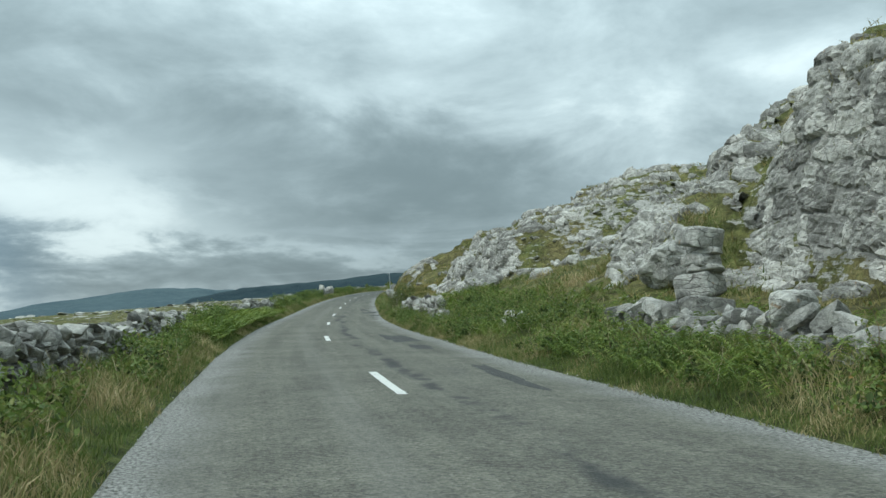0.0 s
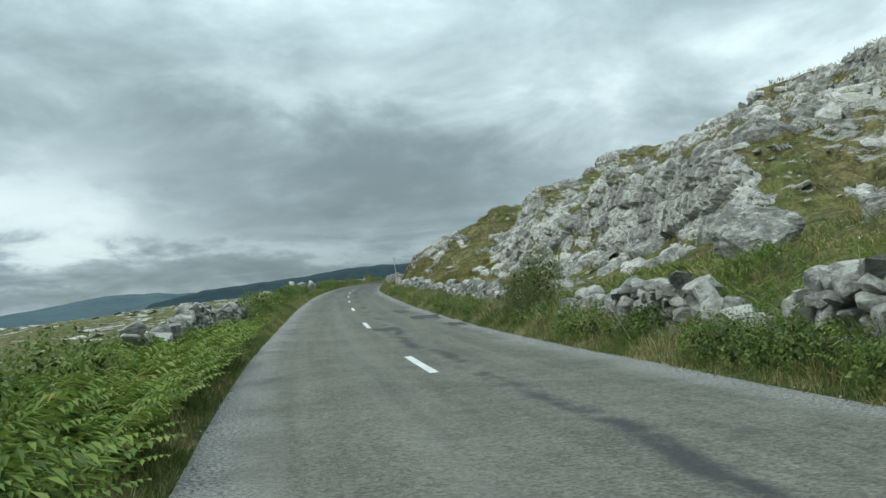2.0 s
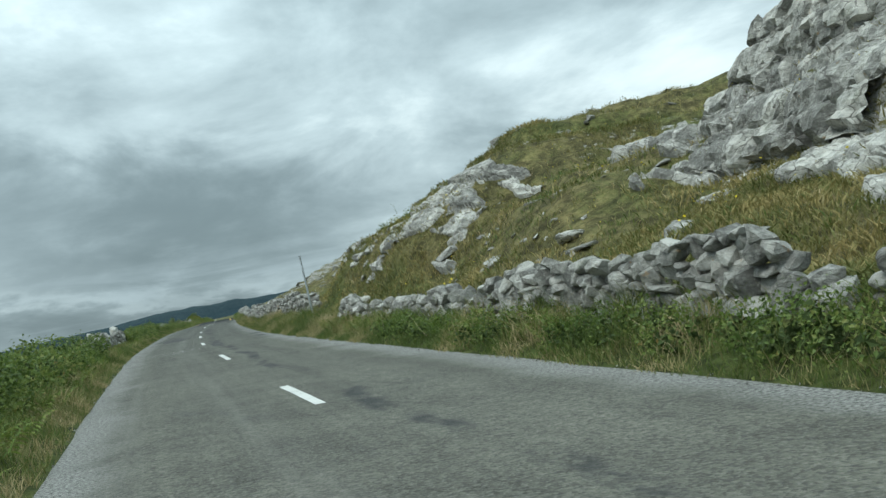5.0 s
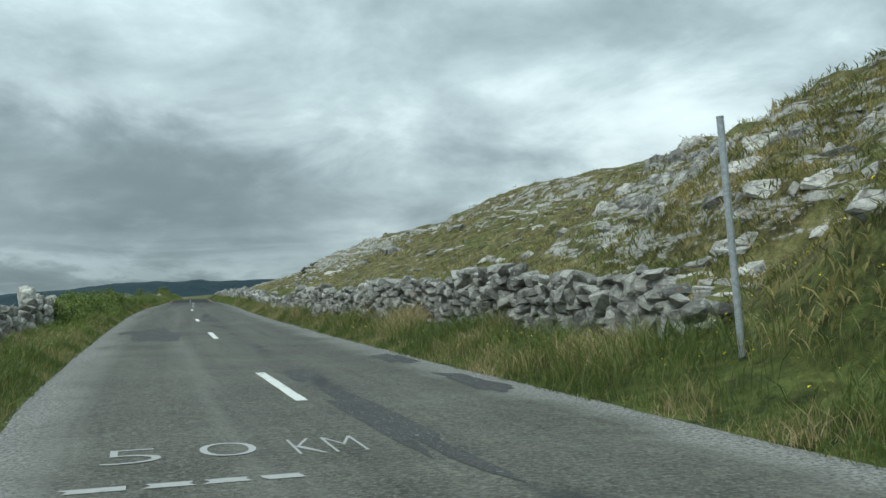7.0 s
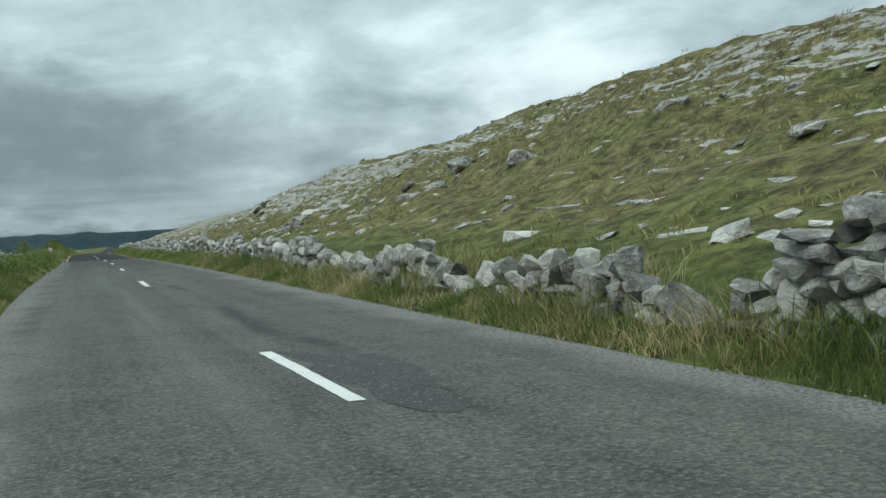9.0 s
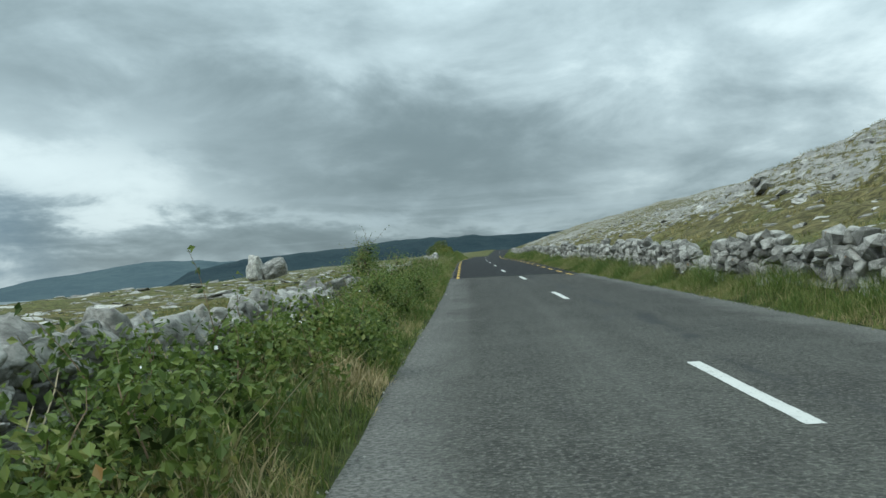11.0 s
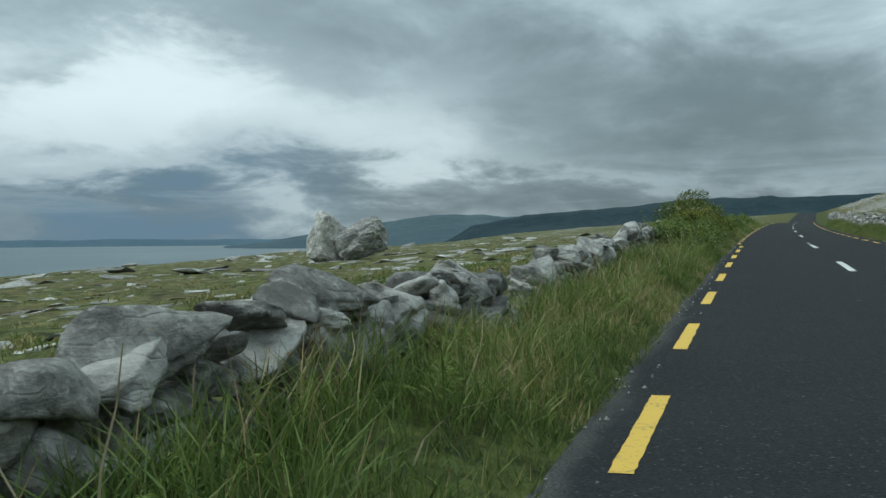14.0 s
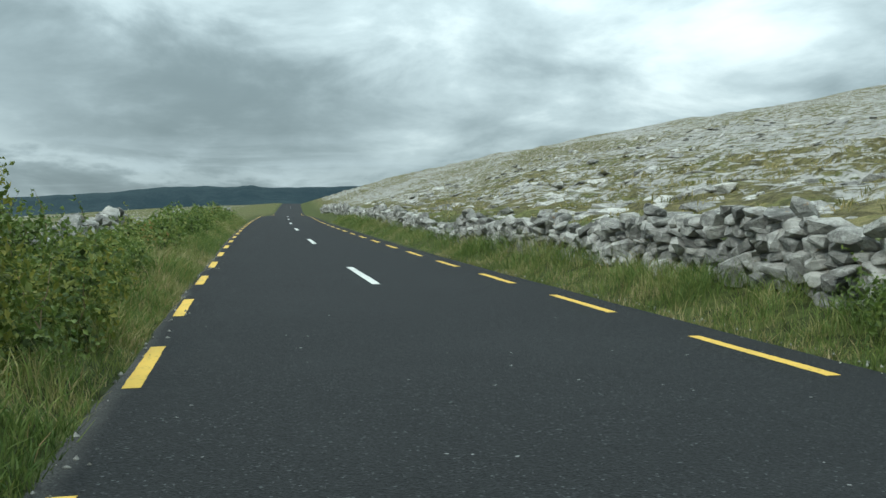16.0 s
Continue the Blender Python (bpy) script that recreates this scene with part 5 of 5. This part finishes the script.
def bent_line(p, way, length, rng, n=5, droop=0.15):
    line, q, w = [p.copy()], p.copy(), way.normalized()
    for _ in range(n):
        q = q + w * length / n
        w = (w + Vector((rng.normal() * 0.22, rng.normal() * 0.22, rng.normal() * 0.15 - droop))).normalized()
        line.append(q.copy())
    return line


def thicket(name, label, category, y0, y1, d0, d1, tall, mat, seed, density=420, leaf=0.065, group="", ragged=0.35, peak=None, sprigs=20, blossom=0, canes=0):
    """A hedge or bush: leaves coloured dark for shade inside, leaves in many clumps outside, and loose shoots on top.
    """
    rng = np.random.default_rng(seed)
    n = max(6, int((y1 - y0) * 3.2))
    lumps = []
    for _ in range(n):
        y = rng.uniform(y0, y1)
        env = float(smooth(np.array(min(y - y0, y1 - y)), -0.5, 1.0))
        if peak is not None:
            env *= math.exp(-((y - peak[0]) / peak[1]) ** 2)
        h = max(0.25, tall * env * (1 + ragged * 2 * float(fbm(y / 1.7, seed * 1.0, seed, 2))))
        d = rng.uniform(d0, d1)
        g = float(height(d, y))
        r = rng.uniform(0.28, 0.5) * min(1.0, 0.55 + 0.45 * h)
        for zc in np.arange(r * 0.6, max(h - r * 0.5, r * 0.7), r * 0.9):
            shrink = 1 - 0.30 * zc / max(h, 0.3)
            lumps.append((float(line_x(y)) + d * 1.0 + rng.normal() * 0.10, y + rng.normal() * 0.15, g + zc, r * shrink * rng.uniform(0.85, 1.2)))
    lumps = np.array(lumps)
    area = 4 * np.pi * lumps[:, 3] ** 2
    count = (area * density * 0.50).astype(int)
    idx = np.repeat(np.arange(len(lumps)), count)
    way = rng.normal(size=(len(idx), 3))
    way /= np.linalg.norm(way, axis=1)[:, None]
    rad = lumps[idx, 3] * (1 + 0.16 * rng.normal(size=len(idx)))
    pos = lumps[idx, :3] + way * rad[:, None]
    # leaves deep inside a neighbouring clump are not kept
    keep = np.ones(len(pos), bool)
    for k in range(len(lumps)):
        keep &= ~((idx != k) & (((pos - lumps[k, :3]) ** 2).sum(1) < (0.72 * lumps[k, 3]) ** 2))
    gz = height(pos[:, 0] - line_x(pos[:, 1]), pos[:, 1])
    keep &= pos[:, 2] > gz + 0.02
    pos, way = pos[keep], way[keep]
    e = new(name)
    e.location = (float(line_x((y0 + y1) / 2)) + (d0 + d1) / 2, (y0 + y1) / 2, float(height((d0 + d1) / 2, (y0 + y1) / 2)))
    tagged(e, label, category, group)
    org = np.array(e.location)
    v, f = leaves(pos - org, way, leaf, seed + 1)
    ob = part("leaves", mesh_of("leaves", v, f, mat), e)
    ob["kind"] = "stuff"
    # inner leaves, their green darkened in place of shade
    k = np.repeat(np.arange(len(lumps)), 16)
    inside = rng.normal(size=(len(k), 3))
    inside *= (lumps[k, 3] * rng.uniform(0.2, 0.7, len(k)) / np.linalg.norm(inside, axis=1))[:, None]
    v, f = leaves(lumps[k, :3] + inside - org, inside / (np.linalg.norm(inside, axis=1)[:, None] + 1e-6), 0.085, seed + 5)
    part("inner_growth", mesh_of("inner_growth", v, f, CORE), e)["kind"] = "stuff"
    pick = rng.integers(len(lumps), size=sprigs)
    lines = []
    for k in pick:
        x, y, z, r = lumps[k]
        lines.append(bent_line(Vector((x - org[0], y - org[1], z - org[2] + r * 0.4)), Vector((rng.normal() * 0.5, rng.normal() * 0.5, 1.0)), rng.uniform(0.3, 0.75), rng, 5, 0.12))
    stems("shoot_growth", lines, TWIG, e)["kind"] = "stuff"
    tips = np.array([tuple(q) for line in lines for q in line[1:] for _ in range(3)])
    v, f = leaves(tips + rng.normal(0, 0.025, tips.shape), rng.normal(size=tips.shape), leaf * 0.8, seed + 2)
    part("shoot_leaves", mesh_of("shoot_leaves", v, f, mat), e)["kind"] = "stuff"
    if canes:
        bare = []
        for k in rng.integers(len(lumps), size=canes):
            x, y, z, r = lumps[k]
            bare.append(bent_line(Vector((x - org[0], y - org[1], z - org[2] + r * 0.5)), Vector((rng.normal() * 0.7, rng.normal() * 0.7, 0.9)), rng.uniform(0.4, 0.95), rng, 7, 0.2))
        stems("dead_canes", bare, DEADSTEM, e, "bleached bare canes", 0.0065)["kind"] = "stuff"
    if blossom:
        top = np.nonzero(pos[:, 2] - org[2] > 0.55 * tall)[0]
        pick = rng.choice(top, min(blossom, len(top)), replace=False)
        cl = np.repeat(pos[pick] + way[pick] * 0.03, 5, 0) + rng.normal(0, 0.035, (5 * len(pick), 3))
        v, f = leaves(cl - org, np.repeat(way[pick], 5, 0), 0.03, seed + 3, 1.0)
        part("blossom", mesh_of("blossom", v, f, PETAL), e, label="small white blossom")["kind"] = "stuff"
    return e


HB = "bramble hedges along the verges"
thicket("bramble_hedge", "low brambles and nettles before a field wall", "hedge", 3, 29, -4.4, -3.6, 0.40, BRAMBLE, 18, 420, 0.06, HB, 0.5, sprigs=40)
thicket("bramble_hedge", "green bramble hedge on the seaward verge", "hedge", 29.5, 50, -4.7, -3.9, 0.72, BRAMBLE, 1, 520, 0.05, HB, 0.3)
thicket("bramble_hedge", "long low bramble hedge on the seaward verge", "hedge", 66, 92, -4.7, -3.9, 0.90, BRAMBLE, 2, 300, 0.075, HB)
thicket("bramble_hedge", "long low bramble hedge beside the road", "hedge", 92, 121, -4.7, -3.8, 0.85, BRAMBLE, 3, 300, 0.075, HB)
thicket("bramble_hedge", "low hedge of bramble and bracken", "hedge", 142, 174, -4.7, -3.9, 0.80, BRAMBLE, 4, 300, 0.075, HB)
thicket("bramble_hedge", "bramble hedge with glossy leaves before a field wall", "hedge", 176, 191.5, -4.15, -3.45, 0.66, BRAMBLE, 5, 640, 0.052, HB, 0.2, sprigs=60)
thicket("bramble_hedge", "dense bramble hedge with glossy dark leaves", "hedge", 190, 198, -4.1, -3.45, 0.42, BRAMBLE, 6, 1000, 0.036, HB, 0.25, sprigs=60)
thicket("bramble_hedge", "dark bramble mound beside a thorny bush", "hedge", 196.5, 204.5, -4.4, -3.45, 0.72, BRAMBLE, 25, 1100, 0.034, HB, 0.2, sprigs=30)
thicket("bush", "thorny bush with bare shoots above brambles", "bush", 201.5, 204.6, -4.8, -3.8, 1.38, BRAMBLE, 7, 1300, 0.032, "", 0.2, (203.1, 1.4), 90)
thicket("bramble_hedge", "thick brambles with pale dead canes before a wall", "hedge", 203.5, 213.5, -4.3, -3.5, 0.60, BRAMBLE, 22, 1000, 0.036, HB, 0.25, sprigs=60, canes=40)
thicket("bramble_hedge", "bramble and bracken in front of a field wall", "hedge", 211, 224, -4.2, -3.5, 0.40, BRAMBLE, 8, 760, 0.045, HB, 0.35, sprigs=80)
thicket("bramble_hedge", "dark tangle of brambles with dead canes", "hedge", 221.5, 234.5, -4.9, -3.5, 0.62, BRAMBLE, 9, 820, 0.040, HB, 0.25, sprigs=60, canes=190)
thicket("bramble_hedge", "thick mound of brambles spilling to the road edge", "hedge", 260, 277, -5.0, -3.45, 0.90, BRAMBLE, 20, 520, 0.066, HB, 0.2, sprigs=70)
thicket("bramble_hedge", "low brambles creeping over the verge grass", "hedge", 261, 283, -4.0, -3.35, 0.36, BRAMBLE, 21, 620, 0.048, HB, 0.35, sprigs=50)
thicket("bush", "large rounded bush turning yellow on top", "bush", 266.5, 287.5, -5.6, -3.5, 1.85, GORSE, 10, 760, 0.056, "", 0.12, (278.3, 6.0), 36, 200)
thicket("bramble_hedge", "bramble hedge with dark glossy leaves", "hedge", 284, 296, -4.8, -3.8, 0.62, BRAMBLE, 11, 480, 0.06, HB, sprigs=40)
thicket("bramble_hedge", "low scrub running off along the verge", "hedge", 296, 345, -5.0, -4.0, 0.75, BRAMBLE, 12, 200, 0.09, HB)
thicket("bramble_hedge", "tangled brambles over a broken wall", "hedge", 26, 54, 3.3, 3.9, 0.36, BRAMBLE, 13, 560, 0.05, HB, 0.4, sprigs=70)
thicket("bramble_hedge", "bramble bank with bleached canes at the foot of a grass slope", "hedge", 19, 36, 4.0, 5.8, 0.62, BRAMBLE, 23, 520, 0.05, HB, 0.4, sprigs=110)
thicket("bramble_hedge", "low weeds and brambles before a tumbled wall", "hedge", 1.5, 20, 3.5, 4.4, 0.34, BRAMBLE, 24, 480, 0.05, HB, 0.5, sprigs=50)
thicket("bush", "bright green willow bush on the verge", "bush", 53.6, 57.2, 3.6, 4.9, 1.6, WILLOW, 14, 1300, 0.034, "", 0.12, (55.5, 1.9), 70)
thicket("bramble_hedge", "low scrub at the foot of a stone wall", "hedge", 60, 104, 3.3, 3.9, 0.34, BRAMBLE, 15, 420, 0.045, HB, 0.4)
thicket("bush", "low dark green scrub on the turf bank", "bush", 117, 122.5, 7.0, 9.0, 0.32, BRAMBLE, 16, 420, 0.045, "", 0.2, sprigs=4)
thicket("bramble_hedge", "low scrub below a long stone wall", "hedge", 262, 283, 3.3, 4.0, 0.36, BRAMBLE, 17, 260, 0.06, HB, 0.6)


def frond_template(seed):
    """One bracken frond, one metre long, arching along +x, with drooping side leaflets."""
    rng = np.random.default_rng(seed)
    v, f = [], []
    for k in range(12):
        s = 0.20 + 0.80 * k / 11.6
        c = Vector((s * 0.85, 0, 0.60 * math.sin(s * 1.8)))
        ln = (0.34 * (1 - s) ** 0.75 + 0.035)
        for side in (-1, 1):
            g = ln * rng.uniform(0.8, 1.1)
            way = Vector((0.38 + rng.normal() * 0.08, side, -0.22 + rng.normal() * 0.10)).normalized()
            w = 0.030 + 0.12 * g
            mid = c + way * g * 0.42 + Vector((0, 0, 0.012))
            i = len(v)
            v += [c, mid + Vector((w * 0.55, 0, 0)), c + way * g - Vector((0, 0, 0.10 * g)), mid - Vector((w * 0.45, 0, 0))]
            f += [(i, i + 1, i + 2), (i, i + 2, i + 3)]
    return np.array([tuple(p) for p in v]), np.array(f)


FV, FF = frond_template(3)


def bracken(label, n, d0, d1, y0, y1, size, seed):
    rng = np.random.default_rng(seed)
    d, y = scatter(n, d0, d1, y0, y1, seed, 0.7, 1.3)
    n = len(d)
    z = height(d, y)
    a, s = rng.uniform(0, 2 * np.pi, n), size * rng.uniform(0.6, 1.2, n)
    lift = rng.uniform(0.5, 1.25, n)
    x0, z0 = FV[None, :, 0] * s[:, None], FV[None, :, 2] * (s * lift)[:, None]
    y0_ = FV[None, :, 1] * s[:, None]
    ca, sa = np.cos(a)[:, None], np.sin(a)[:, None]
    v = np.stack([(line_x(y) + d)[:, None] + x0 * ca - y0_ * sa, y[:, None] + x0 * sa + y0_ * ca, z[:, None] + z0 + 0.05], -1).reshape(-1, 3)
    f = (FF[None] + (np.arange(n) * len(FV))[:, None, None]).reshape(-1, 3)
    return tagged(new("bracken", mesh_of("bracken", v, f, FERN)), label, "ferns", kind="stuff")


bracken("bright green bracken before a field wall", 2500, -4.4, -3.45, 26, 54.5, 0.76, 81)
bracken("low bracken at the foot of a field wall", 700, -4.2, -3.4, 54, 68, 0.42, 89)
bracken("green bracken along the seaward verge", 600, -4.5, -3.4, 84, 160, 0.45, 82)
bracken("green bracken at the foot of a field wall", 1000, -4.35, -3.35, 207, 236, 0.36, 83)
bracken("lush bracken below a field wall", 420, -4.3, -3.5, 236, 268, 0.32, 84)
bracken("fresh bracken among brambles below a wall", 420, -4.3, -3.5, 257, 272, 0.38, 87)
bracken("bracken fronds at the foot of a stone wall", 520, 3.5, 4.3, 92, 113, 0.40, 85)
bracken("bracken and scrub on the verge", 1500, 3.5, 7.5, 14, 54, 0.50, 86)
bracken("bracken and coarse weeds below a cliff", 500, 3.4, 5.2, 1, 15, 0.46, 88)

# dead canes and seed stalks
rng = np.random.default_rng(12)
lines = []
for d0, d1, y0, y1, n, ln in ((-4.9, -3.5, 223, 234, 110, 0.7), (-4.3, -3.4, 180, 190, 14, 0.8), (-4.4, -3.5, 199, 212, 40, 0.8), (-4.4, -3.3, 8, 30, 26, 0.6), (-4.3, -3.4, 234, 268, 60, 0.7), (-4.4, -3.4, 206, 224, 34, 0.7), (3.3, 4.3, 30, 60, 70, 0.8), (3.3, 4.4, 92, 112, 18, 0.6), (3.3, 5.0, 10, 30, 40, 0.6)):
    for _ in range(n):
        p = place(rng.uniform(d0, d1), rng.uniform(y0, y1), 0.1)
        lines.append(bent_line(p, Vector((rng.normal() * 0.5, rng.normal() * 0.5, 1.0)), ln * rng.uniform(0.6, 1.3), rng, 5, 0.08))
tagged(stems("dead_stems", lines, DEADSTEM, r=0.007), "bleached dead canes and seed stalks above the verge", "stalks", kind="stuff")


def flowers(name, label, mat, n, d0, d1, y0, y1, up, seed, size=0.028):
    rng = np.random.default_rng(seed)
    d, y = scatter(n, d0, d1, y0, y1, seed, 1.2, 1.5)
    pos = np.stack([line_x(y) + d, y, height(d, y) + up * rng.uniform(0.5, 1.3, len(d))], -1)
    v, f = leaves(pos, np.tile([0, 0, 1.0], (len(d), 1)), size, seed, 1.0)
    return tagged(new(name, mesh_of(name, v, f, mat)), label, "flowers", kind="stuff")


flowers("yellow_flowers", "small yellow wildflowers round a steel post", FLOWER, 170, 3.6, 6.2, 118, 129, 0.22, 91, 0.04)
flowers("yellow_flowers", "yellow wildflowers dotted over the turf slope", FLOWER, 260, 5.0, 14, 94, 118, 0.30, 92, 0.05)
flowers("yellow_flowers", "yellow wildflowers in the verge below a wall", FLOWER, 60, 3.2, 4.2, 134, 150, 0.35, 93, 0.04)
flowers("white_flowers", "small white wildflowers in the verge", PETAL, 90, 3.2, 4.3, 56, 70, 0.35, 94, 0.035)
flowers("white_flowers", "white bramble flowers along a hedge", PETAL, 60, -4.2, -3.4, 176, 236, 0.6, 95, 0.035)


def post(d, y, tall, lean, label):
    """A galvanised tube standing in the verge."""
    e = new("steel_post")
    e.location = place(d, y, -0.05)
    tagged(e, label, "post")
    bm = bmesh.new()
    for r in (0.041, 0.036):
        bmesh.ops.create_cone(bm, segments=20, radius1=r, radius2=r, depth=tall, cap_ends=False, matrix=Matrix.Translation((0, 0, tall / 2)))
    part("tube", from_bm("tube", bm, STEEL), e)
    bm = bmesh.new()
    bmesh.ops.create_cone(bm, segments=20, radius1=0.044, radius2=0.044, depth=0.025, cap_ends=True, matrix=Matrix.Translation((0, 0, tall)))
    bmesh.ops.bevel(bm, geom=bm.edges[:], offset=0.004, segments=1, affect="EDGES")
    part("end_cap", from_bm("end_cap", bm, STEEL), e)
    bm = bmesh.new()
    bmesh.ops.create_cone(bm, segments=8, radius1=0.012, radius2=0.010, depth=0.02, cap_ends=True, matrix=Matrix.Translation((-0.045, 0, tall * 0.44)) @ Euler((0, radians(90), 0)).to_matrix().to_4x4())
    part("bolt", from_bm("bolt", bm, STEEL), e)
    e.rotation_euler = lean
    return e


post(4.62, 121.6, 2.72, (0.02, -0.065, 0), "bare galvanised steel sign post leaning in the verge")


def house(az, R, rz):
    """A small far house: rendered walls, gabled slate roof, chimney."""
    a = radians(az)
    r = (R - 1550) / 800
    top = 8 + 2350 * math.tan(radians(1.3))
    z = SEA_Z - 3 + (top - SEA_Z + 3) * float(smooth(np.array(r), -0.15, 1.0))
    e = new("house")
    e.matrix_world = pose(-11 - R * math.sin(a), 200 + R * math.cos(a), z, 0, 0, rz) @ Matrix.Diagonal((0.6, 0.6, 0.6, 1))
    tagged(e, "far white rendered house with a slate roof", "house", "houses on the far shore")
    bm = bmesh.new()
    bmesh.ops.create_cube(bm, size=1, matrix=Matrix.Translation((0, 0, 0)) @ Matrix.Diagonal((11, 7, 9, 1)))
    part("wall", from_bm("wall", bm, RENDER), e)
    bm = bmesh.new()
    q = [bm.verts.new(p) for p in ((-5.8, -3.9, 4.4), (5.8, -3.9, 4.4), (5.8, 3.9, 4.4), (-5.8, 3.9, 4.4), (-5.8, 0, 7.4), (5.8, 0, 7.4))]
    for i in ((0, 1, 5, 4), (2, 3, 4, 5), (0, 4, 3), (1, 2, 5), (0, 3, 2, 1)):
        bm.faces.new([q[k] for k in i])
    roof = part("roof", from_bm("roof", bm, SLATE), e)
    bm = bmesh.new()
    bmesh.ops.create_cube(bm, size=1, matrix=Matrix.Translation((4.6, 0, 7.2)) @ Matrix.Diagonal((1.0, 1.4, 2.4, 1)))
    part("chimney", from_bm("chimney", bm, RENDER), roof)
    return e


rng = np.random.default_rng(8)
for k in range(16):
    house(9.5 + 0.42 * k + rng.normal() * 0.2, 1650 + rng.uniform(0, 70), rng.uniform(0, 180))
